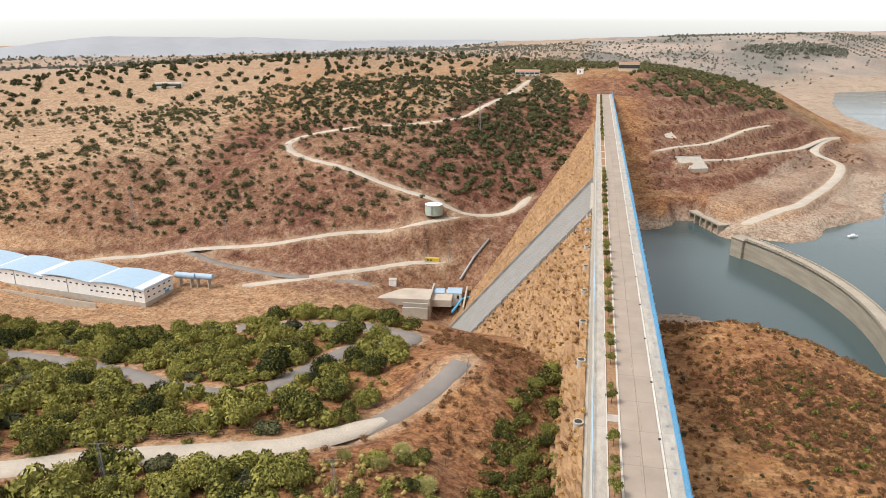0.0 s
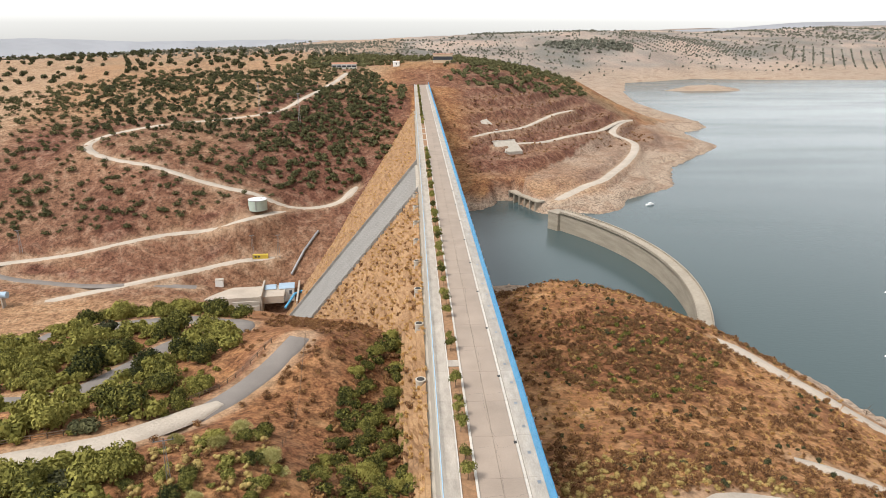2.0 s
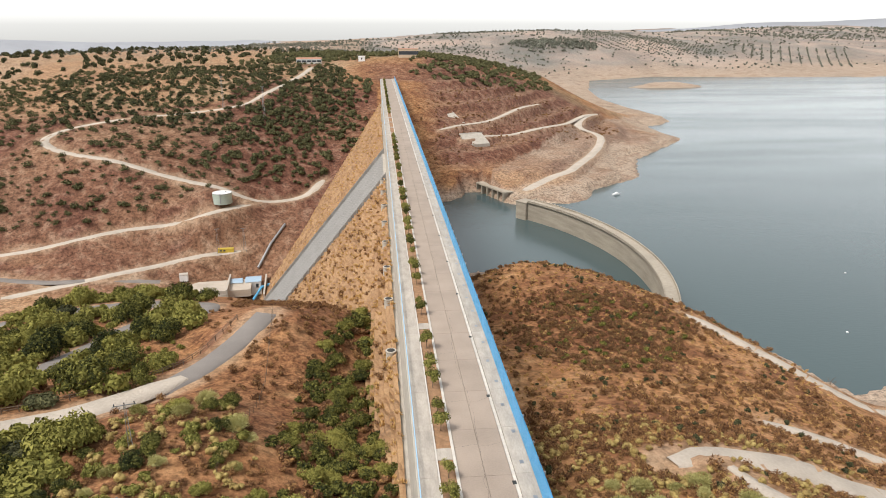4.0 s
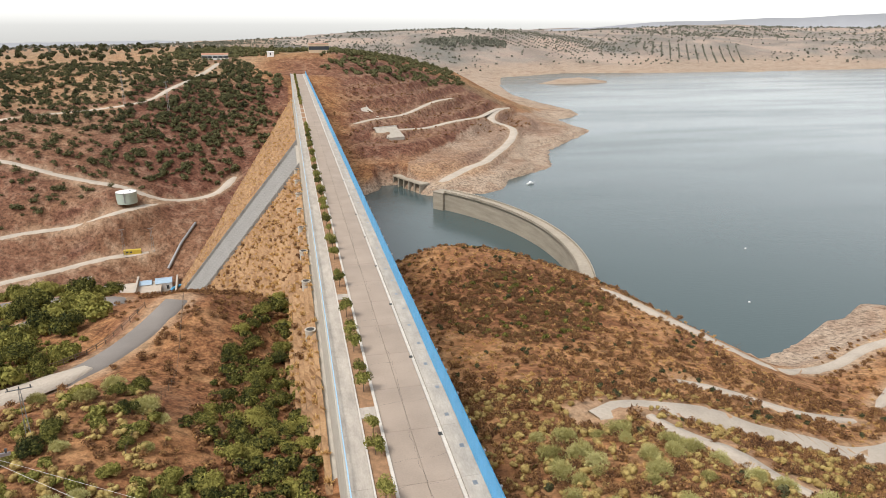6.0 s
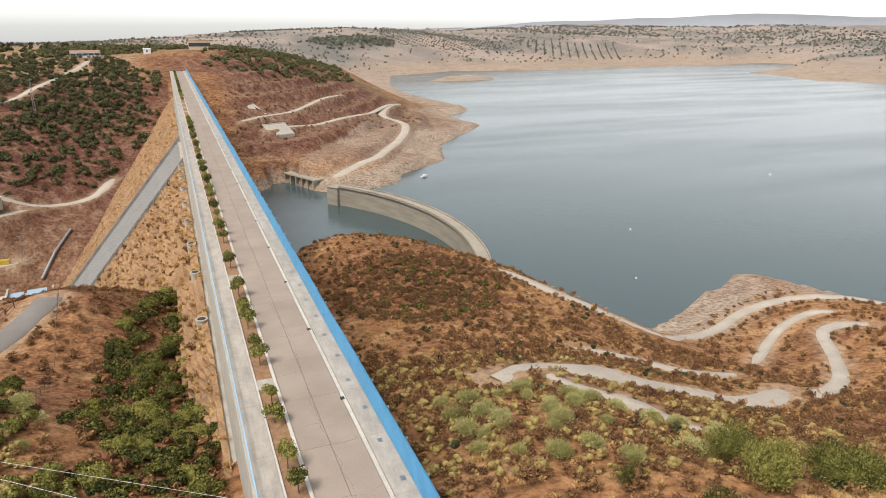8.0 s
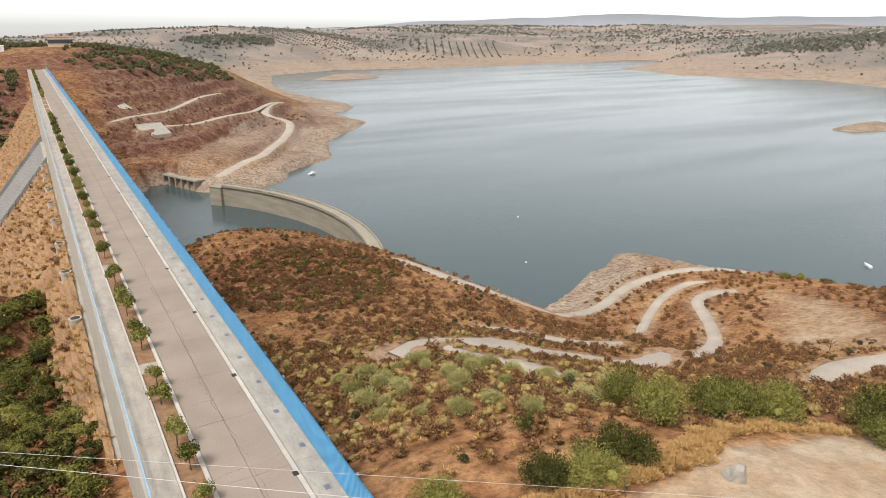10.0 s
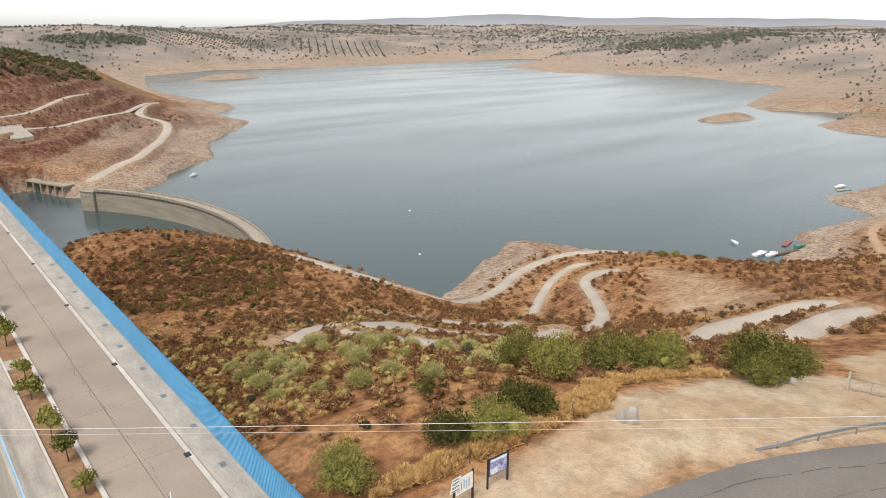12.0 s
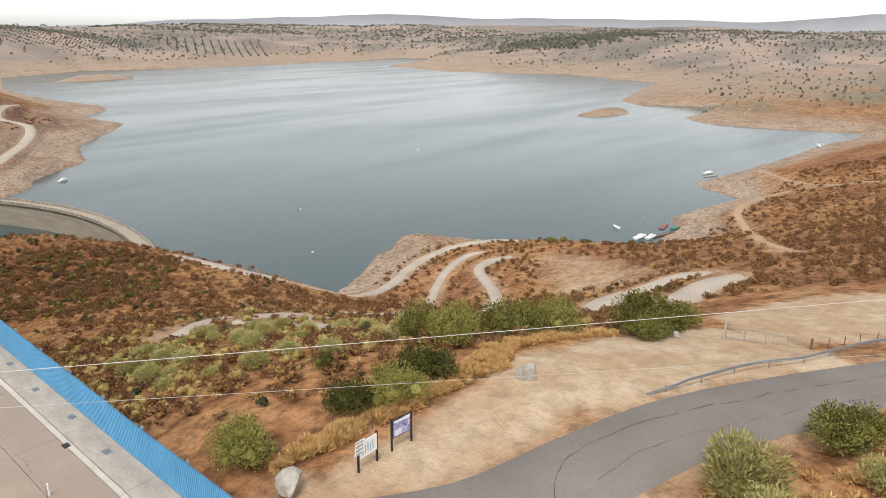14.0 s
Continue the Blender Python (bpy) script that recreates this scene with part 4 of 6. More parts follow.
# evergreen thicket on the spur below the dam
SPUR_POLY = [(-260, 90), (-62, 88), (-58, 128), (-62, 150), (-60, 190), (-66, 222), (-120, 250), (-200, 245), (-270, 220)]
x, y = sown(SPUR_POLY, 290, gap=2.4, apart=4.6)
for i in range(len(x)):
    r = rng.uniform(2.6, 4.8)
    if i % 9 == 4:
        bush(x[i], y[i], r * 0.8, 0.75, OAK_CROWNS[i % 3], "dull grey-green bush among mastic thicket", "thicket on the spur", name="mastic_bush")
    else:
        bush(x[i], y[i], r, rng.uniform(0.95, 1.25), SPUR_CROWNS[i % 6], "dense yellow-green mastic bush on red soil", "thicket on the spur", name="mastic_bush")
CUSHION = [clump(np.random.RandomState(240 + k), lobes=4, leaves=110, leaf=0.12, spread=0.45, tall=0.75, core=0.85) for k in range(4)]
FINE_TUFT = [clump(np.random.RandomState(260 + k), lobes=4, leaves=240, leaf=0.15, spread=0.7, tall=0.5, core=0, spiky=0.9) for k in range(4)]
SMALL = [clump(np.random.RandomState(100 + k), lobes=4, leaves=120, leaf=0.24, spread=0.5, tall=0.8, core=0.7) for k in range(5)]
TINY = [clump(np.random.RandomState(120 + k), lobes=2, leaves=42, leaf=0.34, spread=0.4, tall=0.7) for k in range(5)]
DOT = [clump(np.random.RandomState(140 + k), lobes=2, leaves=16, leaf=0.7, spread=0.3, tall=0.8, core=0) for k in range(5)]
TUFT = [clump(np.random.RandomState(160 + k), lobes=3, leaves=60, leaf=0.3, spread=0.6, tall=0.5, core=0, spiky=0.85) for k in range(5)]
BRUSH = [clump(np.random.RandomState(180 + k), lobes=3, leaves=150, leaf=0.16, spread=0.55, tall=0.75, core=0.6, spiky=0.4) for k in range(5)]
MEDIUM = [clump(np.random.RandomState(220 + k), lobes=6, leaves=420, leaf=0.18, spread=0.55, tall=0.85, core=0.66) for k in range(6)]
x, y = sown(SPUR_POLY, 820, gap=2.4)
scattered("thicket", LEAF, "dense yellow-green mastic thicket filling the spur", "thicket", x, y, rng.uniform(1.6, 3.6, len(x)), MEDIUM)
x, y = sown(SPUR_POLY, 900, gap=0.4)
scattered("undergrowth", LEAF, "low green undergrowth between the spur bushes", "undergrowth", x, y, rng.uniform(0.7, 1.7, len(x)), SMALL)
x, y = sown([(-330, 60), (-40, 60), (-45, 230), (-130, 262), (-330, 260)], 900, gap=0.2)
scattered("dry_undergrowth", DRY_SHRUB, "rusty dry scrub between the spur bushes", "undergrowth", x, y, rng.uniform(0.5, 1.2, len(x)), BRUSH)

# gully beside the dam
GULLY = [(-13.5, 64), (-26, 78), (-34, 112), (-30, 150), (-24, 190), (-15, 190), (-13.5, 120)]
x, y = sown(GULLY, 58, gap=0.5, apart=2.2)
for i in range(len(x)):
    bush(x[i], y[i], rng.uniform(1.5, 2.6), 0.95, SPUR_CROWNS[i % 6], "dark green bush in the damp gully below the dam", "gully bushes", name="gully_bush")
x, y = sown(GULLY, 150, gap=0.3)
scattered("gully_thicket", LEAF, "green bushes crowding the damp gully", "thicket", x, y, rng.uniform(0.9, 1.9, len(x)), MEDIUM)
x, y = sown(GULLY, 380, gap=0.3)
scattered("gully_undergrowth", DRY_SHRUB, "brown tangled undergrowth in the gully", "undergrowth", x, y, rng.uniform(0.6, 1.3, len(x)), SMALL)
WEST_BANK = [(-14, 44), (-80, 44), (-78, 100), (-58, 118), (-44, 128), (-36, 112), (-28, 80), (-14, 64)]
x, y = sown(WEST_BANK, 110, gap=0.8, apart=2.4)
for i in range(len(x)):
    bush(x[i], y[i], rng.uniform(1.0, 2.1), 0.95, (SPUR_CROWNS + BROOM_CROWNS)[i % 9], "rounded yellow-green shrub on the dry bank", "west bank shrubs", name="bank_shrub")
x, y = sown(WEST_BANK, 1100, gap=0.4)
scattered("bank_scrub", DRY_SHRUB, "rusty dry scrub on the bank below the crest", "scrub", x, y, rng.uniform(0.35, 0.9, len(x)), BRUSH)
x, y = sown(WEST_BANK, 200, gap=0.4)
scattered("bank_thicket", LEAF_OLIVE, "yellow-green shrubs crowding the dry bank", "thicket", x, y, rng.uniform(0.7, 1.5, len(x)), MEDIUM)
x, y = sown(WEST_BANK, 420, gap=0.4)
scattered("yellow_cushions", LEAF_YELLOW, "low yellow-green cushion shrubs on the bank", "scrub", x, y, rng.uniform(0.5, 1.1, len(x)), CUSHION)
x, y = sown([(-46, 130), (-30, 130), (-22, 190), (-40, 235), (-62, 240), (-58, 200), (-42, 178)], 420, gap=0.4)
scattered("bank_scrub", DRY_SHRUB, "rusty dry scrub on the ridge beside the gully", "scrub", x, y, rng.uniform(0.4, 1.1, len(x)), BRUSH)

# slope between the dam and the lake
EAST = [(5, 58), (14, 50), (30, 48), (50, 44), (62, 40), (100, 52), (160, 70), (150, 120), (110, 170), (125, 235), (100, 290), (40, 330), (5, 330)]
BROOM_ZONE = [(12, 70), (22, 60), (36, 56), (46, 66), (44, 84), (34, 94), (16, 92)]
x, y = sown(BROOM_ZONE, 34, gap=0.9, apart=2.9)
for i in range(len(x)):
    bush(x[i], y[i], rng.uniform(1.0, 2.2), 1.0, BROOM_CROWNS[i % 3], "feathery pale grey-green broom bush on dry slope", "broom bushes", name="broom_bush")
for k, (x0, y0, r, t, c) in enumerate(((56, 40, 4.2, 1.0, 0), (52.5, 38.5, 3.0, 0.9, 1), (61, 38, 3.2, 0.85, 2), (36.5, 57, 3.1, 1.3, 2), (35.2, 51, 3.1, 1.3, 3), (44.3, 50.5, 3.8, 1.1, 0), (48.3, 47.6, 3.4, 1.1, 1), (20.8, 45.4, 2.8, 1.05, 2), (25, 46.0, 2.7, 1.05, 3), (17.4, 47.2, 2.2, 1.1, 0), (7.4, 47.6, 2.8, 1.0, 1), (22, 55, 1.7, 1.0, 2), (38, 15.6, 3.2, 0.95, 3), (228.7, 161.5, 2.4, 1.0, 0), (232.5, 158.0, 2.2, 1.0, 1), (238, 150, 2.6, 0.6, 2))):
    bush(x0, y0, r, t, OLIVE_CROWNS[c], "large leafy green shrub by the bare lot" if k < 13 else "green shrub on the bare headland", "shrubs by the lot")
for x0, y0, r in ((27.8, 19.6, 3.2), (33.5, 12.5, 2.0), (24.2, 17.0, 2.4), (42.5, 12.5, 1.8)):
    bush(x0, y0, r, 1.0, BROOM_CROWNS[0], "pale feathery broom bush beside the asphalt road", "broom bushes", name="broom_bush")
x, y = sown(EAST, 8000, gap=0.9, keep_off=(LOT, PLATFORM))
keep = fuzz(x, y, 30, 3) > rng.uniform(-0.7, 0.35, len(x))
x, y = x[keep], y[keep]
scattered("dry_scrub", DRY_SHRUB, "low rusty brown scrub on the lake slope", "scrub", x, y, rng.uniform(0.3, 1.0, len(x)) * rng.choice([0.8, 1.0, 1.5], len(x)), BRUSH)
NEAR_SLOPE = [(5, 62), (60, 46), (80, 60), (70, 110), (30, 130), (5, 120)]
x, y = sown(NEAR_SLOPE, 900, gap=0.4, keep_off=(LOT,))
scattered("dry_scrub", DRY_SHRUB, "brown tangled scrub below the crest fence", "scrub", x, y, rng.uniform(0.4, 1.0, len(x)), BRUSH)
x, y = sown(RUST, 700, gap=0.5)
scattered("dry_scrub", RUST_SHRUB, "dark rusty scrub covering the knoll's back", "scrub", x, y, rng.uniform(0.5, 1.2, len(x)), BRUSH)
x, y = sown(NEAR_SLOPE, 950, gap=0.3, keep_off=(LOT,))
scattered("yellow_cushions", LEAF_YELLOW, "low yellow cushion shrubs on the lake slope", "scrub", x, y, rng.uniform(0.35, 0.95, len(x)), CUSHION)
x, y = sown(EAST, 420, gap=0.3, keep_off=(LOT, PLATFORM))
scattered("green_scrub", LEAF_DARK, "olive green low shrubs on the lake slope", "scrub", x, y, rng.uniform(0.4, 1.0, len(x)), SMALL)
x, y = sown(RUST, 70, gap=0.5)
scattered("green_scrub", LEAF_OLIVE, "olive green shrubs among rusty scrub", "scrub", x, y, rng.uniform(0.6, 1.3, len(x)), SMALL)
x, y = sown(EAST, 5200, gap=0.2, keep_off=(LOT, PLATFORM))
scattered("straw_grass", STRAW, "tufts of straw-coloured grass on the lake slope", "grass", x, y, rng.uniform(0.3, 0.7, len(x)), TUFT)
VERGE = [(8, 44.5), (16, 43.5), (24, 43), (31, 42), (38, 45.5), (46, 44.5), (52, 41), (48, 47.5), (38, 48), (28, 44.5), (18, 45), (9, 46)]
x, y = sown(VERGE, 520, gap=0.1)
scattered("verge_grass", STRAW, "tall straw-coloured grass along the lot's edge", "grass", x, y, rng.uniform(0.45, 0.95, len(x)), FINE_TUFT)
x, y = sown([(14, 8), (60, -6), (60, 8), (44, 15), (30, 20.5), (20, 22.5), (12, 20)], 320, gap=0.4)
scattered("verge_grass", STRAW, "tall straw-coloured grass beside the asphalt road", "grass", x, y, rng.uniform(0.4, 0.9, len(x)), FINE_TUFT)
HEAD = [(120, 70), (180, 62), (320, 60), (470, 60), (480, 128), (380, 130), (300, 128), (250, 150), (215, 215), (165, 205), (135, 170), (118, 122)]
x, y = sown(HEAD, 1500, gap=0.6, keep_off=(BARE_KNOLL,))
scattered("dry_scrub", DRY_SHRUB, "dark rusty scrub on the headland", "scrub", x, y, rng.uniform(0.6, 1.4, len(x)), BRUSH)
x, y = sown(HEAD, 700, gap=0.4, keep_off=(BARE_KNOLL,))
scattered("straw_grass", STRAW, "dry straw grass on the headland", "grass", x, y, rng.uniform(0.5, 1.0, len(x)), TUFT)

x, y = sown([(96, 50), (104, 26), (160, 6), (330, -10), (340, 62), (180, 62)], 1100, gap=0.6, keep_off=(PLATFORM,))
scattered("dry_scrub", DRY_SHRUB, "dark rusty scrub above the shore tracks", "scrub", x, y, rng.uniform(0.6, 1.5, len(x)), BRUSH)

# dry grass and scrub on the dam's steps
n = 2600
y = np.r_[rng.uniform(86, SPILL_Y0 - 3, n), rng.uniform(SPILL_Y1 + 3, 690, n // 2)]
k = rng.randint(0, 70, len(y))
x = -12.4 - k * RUN
scattered("step_grass", STRAW, "dry golden grass growing on the dam's steps", "grass", x, y, rng.uniform(0.6, 1.1, len(y)), TUFT, flat=-17.2 - k * STEP + 0.2)
k = rng.randint(2, 78, 700)
y = rng.uniform(120, SPILL_Y0 - 3, 700)
scattered("step_scrub", DRY_SHRUB, "brown scrub growing on the dam's steps", "scrub", -12.4 - k * RUN, y, rng.uniform(0.6, 1.3, 700), BRUSH, flat=-17.2 - k * STEP + 0.2)

# trees and shrubs on the red cutting beside the dam's far end
CUTTING = [(-150, 520), (-60, 530), (-24, 600), (-18, 700), (-60, 720), (-110, 640)]
x, y = sown(CUTTING, 420, gap=1.5)
keep = fuzz(x, y, 45, 3) > -0.1
scattered("cutting_shrubs", LEAF_DARK, "dark evergreen shrubs on the red cutting", "shrubs", x[keep], y[keep], rng.uniform(1.6, 3.8, keep.sum()), SMALL)

# hills beyond the valley
HILLS = [(-760, 330), (-420, 430), (-300, 455), (-180, 470), (-110, 505), (-50, 560), (-30, 690), (-60, 780), (-260, 800), (-420, 700), (-760, 640)]
x, y = sown(HILLS, 4300, gap=1.5)
s = rng.uniform(1.3, 2.6, len(x)) * rng.choice([1.0, 1.0, 1.6], len(x))
d = fuzz(x, y, 70, 3) + smooth(-480, -200, x) * 0.5
keep = d > rng.uniform(-0.45, 0.1, len(x))
scattered("hillside_shrubs", LEAF_DARK, "dark olive shrubs scattered over the red hillside", "shrubs", x[keep], y[keep], s[keep], BRUSH)
x, y = sown([(-900, 640), (-420, 700), (-260, 800), (-60, 780), (-100, 1050), (-400, 1300), (-900, 1250)], 420, gap=1.5, apart=14)
scattered("oak_pasture", LEAF_DARK, "scattered evergreen oaks on straw-coloured pasture", "trees", x, y, rng.uniform(3.2, 6.0, len(x)), SMALL)
x, y = sown([(-270, 575), (-110, 560), (-50, 620), (-40, 740), (-180, 780), (-330, 720)], 700, gap=1.5)
scattered("hillside_shrubs", LEAF_DARK, "dense evergreen shrubs on the hill above the track", "shrubs", x, y, rng.uniform(1.6, 3.2, len(x)), SMALL)
x, y = sown([(18, 722), (60, 716), (130, 760), (200, 850), (190, 930), (60, 1000), (-120, 980), (-160, 800), (-60, 800), (20, 900)], 950, gap=1.5)
scattered("hilltop_trees", LEAF_DARK, "dark evergreen trees on the far abutment hill", "trees", x, y, rng.uniform(2.2, 4.2, len(x)), SMALL)
x, y = sown([(30, 540), (240, 720), (240, 800), (60, 720), (20, 640)], 500, gap=1.0)
scattered("abutment_scrub", DRY_SHRUB, "sparse brown scrub on the cut terraces", "scrub", x, y, rng.uniform(0.6, 1.4, len(x)), TINY)
FAR_POLYS = ([(-700, 1050), (200, 1000), (350, 1500), (200, 2300), (-900, 2300)], [(200, 1300), (1000, 1700), (1500, 1650), (2600, 1900), (3000, 3200), (200, 3400)], [(860, 60), (860, 420), (1250, 560), (1330, 830), (1270, 1320), (2200, 1900), (3300, 1400), (2800, 100)])
for poly, count in zip(FAR_POLYS, (4200, 6500, 5200)):
    x, y = sown(poly, count, gap=2)
    keep = (zs(x, y) > WATER + 12) & (fuzz(x, y, 260, 4) > rng.uniform(-0.6, 0.25, len(x)))
    scattered("distant_trees", LEAF_HAZED, "distant olive groves and scrub on hazy hills", "trees", x[keep], y[keep], rng.uniform(0.7, 1.5, keep.sum()) * (1.0 + np.hypot(x[keep], y[keep]) / 1100), DOT)
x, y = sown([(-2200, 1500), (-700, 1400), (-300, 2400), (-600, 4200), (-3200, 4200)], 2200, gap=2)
scattered("distant_trees", LEAF_HAZED, "distant groves on the hazy plain", "trees", x, y, rng.uniform(4, 9, len(x)), DOT)

for poly, count in (([(1560, 1230), (1760, 1330), (2000, 1300), (2150, 1080), (1950, 900), (1680, 960)], 1500), ([(300, 1990), (420, 2060), (520, 2090), (600, 1990), (560, 1850), (420, 1830)], 900)):
    x, y = sown(poly, count, gap=2)
    keep = edge_distance(x + 110 * fuzz(x, y, 150, 3), y + 110 * fuzz(x + 400, y, 150, 3), poly) < rng.uniform(-90, 5, len(x))
    x, y = x[keep], y[keep]
    scattered("distant_woods", LEAF_HAZED, "dark scrub woods covering a distant hill", "trees", x, y, rng.uniform(4.0, 7.0, len(x)), DOT)

# olive groves planted in rows on the far hills
for poly, turn, gap in (([(560, 1950), (760, 1880), (980, 1960), (900, 2250), (620, 2260)], 0.3, 15.0), ([(1020, 1900), (1300, 1850), (1420, 2100), (1060, 2200)], -0.5, 16.0), ([(250, 2300), (620, 2350), (560, 2700), (220, 2650)], 0.9, 17.0)):
    u, v = (a.ravel() for a in np.meshgrid(np.arange(-420, 420, gap * 1.6), np.arange(-420, 420, gap * 0.8)))
    cx, cy = np.mean(poly, axis=0)
    x, y = cx + u * math.cos(turn) - v * math.sin(turn) + rng.uniform(-1, 1, len(u)), cy + u * math.sin(turn) + v * math.cos(turn)
    keep = inside(x, y, poly) & (rng.uniform(0, 1, len(x)) < 0.93)
    scattered("olive_grove", LEAF_HAZED, "rows of olive trees on distant pale slopes", "trees", x[keep], y[keep], rng.uniform(2.8, 3.8, keep.sum()), DOT)

# young trees in the crest's bed
CREST_Y = [58.5, 63.5, 67.5, 76, 80, 90, 94.5, 101.5, 105.5, 109.5, 114.5, 128.5, 133, 144, 150, 155, 162, 168.5, 174, 179.5, 185, 190.5, 196, 201, 206, 211.5, 218, 225, 231, 244, 250, 256, 262, 268, 274, 280, 287, 293, 299, 306, 312, 318, 325, 331, 338]
CREST_Y += [430 + 6.5 * k for k in range(40)]
CREST_CROWNS = [clump_mesh("crown", LEAF_OLIVE, 200 + k, lobes=6, leaves=700, leaf=0.12, spread=0.5, tall=0.9, core=0.6) for k in range(4)]
tb = tube(bmesh.new(), (0, 0, -0.1), (0.05, 0.03, 1.5), 0.07, 0.05, 7)
for k in range(4):
    tube(tb, (0.05, 0.03, 1.2), (0.6 * math.cos(k * 1.7), 0.6 * math.sin(k * 1.7), 2.2), 0.035, 0.015, 5)
CREST_TRUNK = mesh_from("trunk", tb, BARK)
for k, y in enumerate(CREST_Y):
    t = thing("crest_tree", -7.6 + rng.uniform(-0.2, 0.2), y, 0.0, rng.uniform(0, 360), "small green tree in a soil bed along the dam road", "tree", "trees along the crest road")
    r, lift = rng.uniform(0.85, 1.3), (1.0 if k % 3 else 0.35)
    placed("crown", CREST_CROWNS[k % 4], t, Matrix.Translation((0, 0, lift)) @ Matrix.Diagonal((r, r, r * 1.15, 1)))
    placed("trunk", CREST_TRUNK, t)

# ---- the old arch dam in the lake ----
OLD = material("old_dam_masonry", two((0.36, 0.31, 0.245), 0.24), 0.15, 0.9, 0.4, 10, stretch=(0.4, 0.4, 3))
DARK_STONE = material("dark_greenish_stone", two((0.13, 0.13, 0.085), 0.3), 0.2, 0.7, 0.3, 10, stretch=(0.4, 0.4, 3))
old_dam = tagged(new("old_arch_dam"), "curved old masonry arch dam standing in the lake", "dam", kind="structure")
AC, AR = (-73.5, 338.4), 195.3
A0, A1 = math.radians(35.0), math.radians(-26.0)


def arch_band(name, r0, r1, r0b, r1b, z0, z1, n=90, a0=A0, a1=A1, mat=None):
    verts, faces = [], []
    for i in range(n + 1):
        a = a0 + (a1 - a0) * i / n
        c, s = math.cos(a), math.sin(a)
        verts += [(AC[0] + r * c, AC[1] + r * s, z) for r, z in ((r0b, z0), (r1b, z0), (r1, z1), (r0, z1))]
        if i:
            b = 4 * i
            faces += [(b - 4 + q, b - 4 + (q + 1) % 4, b + (q + 1) % 4, b + q) for q in range(4)]
    faces += [(0, 1, 2, 3), (4 * n, 4 * n + 3, 4 * n + 2, 4 * n + 1)]
    return mesh_of(name, verts, faces, mat or OLD)


placed("arch_body", arch_band("arch_body", AR - 5.6, AR - 0.5, AR - 4.6, AR + 1.0, -92, -61.6), old_dam)
placed("arch_cornice", arch_band("arch_cornice", AR - 6.6, AR + 0.1, AR - 5.8, AR - 0.2, -61.6, -60.4), old_dam)
placed("arch_crest", arch_band("arch_crest", AR - 6.6, AR + 0.1, AR - 6.6, AR + 0.1, -60.4, -60.0), old_dam)
# darker greenish band round the foot, up to 2.4 m above the water
placed("waterline_stain", arch_band("waterline_stain", AR - 5.25, AR - 4.9, AR - 4.75, AR - 4.5, WATER - 1.0, WATER + 2.4, mat=DARK_STONE), old_dam, label="dark greenish band above the waterline")
par_me = mesh_from("parapet_block", boxed(-0.3, -1.05, 0, 0.3, 1.05, 1.0, bevel=0.05), OLD)
for side, count in ((0.0, 70), (-6.0, 68)):
    for k in range(count):
        a = A0 + (A1 - A0) * (k + 0.5) / count
        placed("parapet_block", par_me, old_dam, pose(AC[0] + (AR + side - 0.3) * math.cos(a), AC[1] + (AR + side - 0.3) * math.sin(a), -60.0, 0, 0, math.degrees(a)))
pier = boxed(-4.5, -4.5, -20, 4.5, 4.5, 0.0, bevel=0.2)
box(pier, -4.9, -4.9, 0.0, 4.9, 4.9, 0.6, bevel=0.1)
placed("end_pier", mesh_from("end_pier", pier, OLD), old_dam, pose(81.5, 452.5, -61.2, 0, 0, 35))
# old intake with piers on the far shore
intake = tagged(new("old_intake"), "weathered concrete intake wall with piers at the shore", "intake", kind="structure")
intake.matrix_basis = pose(70, 514, -73, 0, 0, -67)
part("intake_wall", boxed(-20, 2.2, -4, 20, 4, 8, bevel=0.1), OLD, intake)
part("intake_deck", boxed(-20, -3, 7, 20, 4, 8.2, bevel=0.1), OLD, intake)
for k in range(6):
    part("intake_pier", boxed(-20 + 7.4 * k, -3, -4, -18.6 + 7.4 * k, 2.2, 7, bevel=0.1), OLD, intake)

# concrete aprons and culvert on the terraces
for nm, x0, y0, w, d in (("upper_apron", 50, 642, 20, 22), ("lower_apron", 66, 594, 24, 12)):
    z0 = float(zs(x0, y0)[0])
    ap = thing("concrete_apron", x0, y0, z0, 20, "sloping pale concrete apron on the cut terrace", "apron")
    b = bmesh.new()
    vs = [b.verts.new(p) for p in ((-w * 0.42, d / 2, 3.5), (w * 0.42, d / 2, 3.5), (w / 2, -d / 2, -4), (-w / 2, -d / 2, -4), (-w * 0.42, d / 2, -6), (w * 0.42, d / 2, -6), (w / 2, -d / 2, -7), (-w / 2, -d / 2, -7))]
    for q in ((0, 3, 2, 1), (4, 5, 6, 7), (0, 1, 5, 4), (1, 2, 6, 5), (2, 3, 7, 6), (3, 0, 4, 7)):
        b.faces.new([vs[i] for i in q])
    part("apron_slab", b, CONCRETE, ap)
    part("apron_rim", boxed(-w * 0.45, d / 2 - 0.3, 2.8, w * 0.45, d / 2 + 0.5, 4.0), KERB, ap)

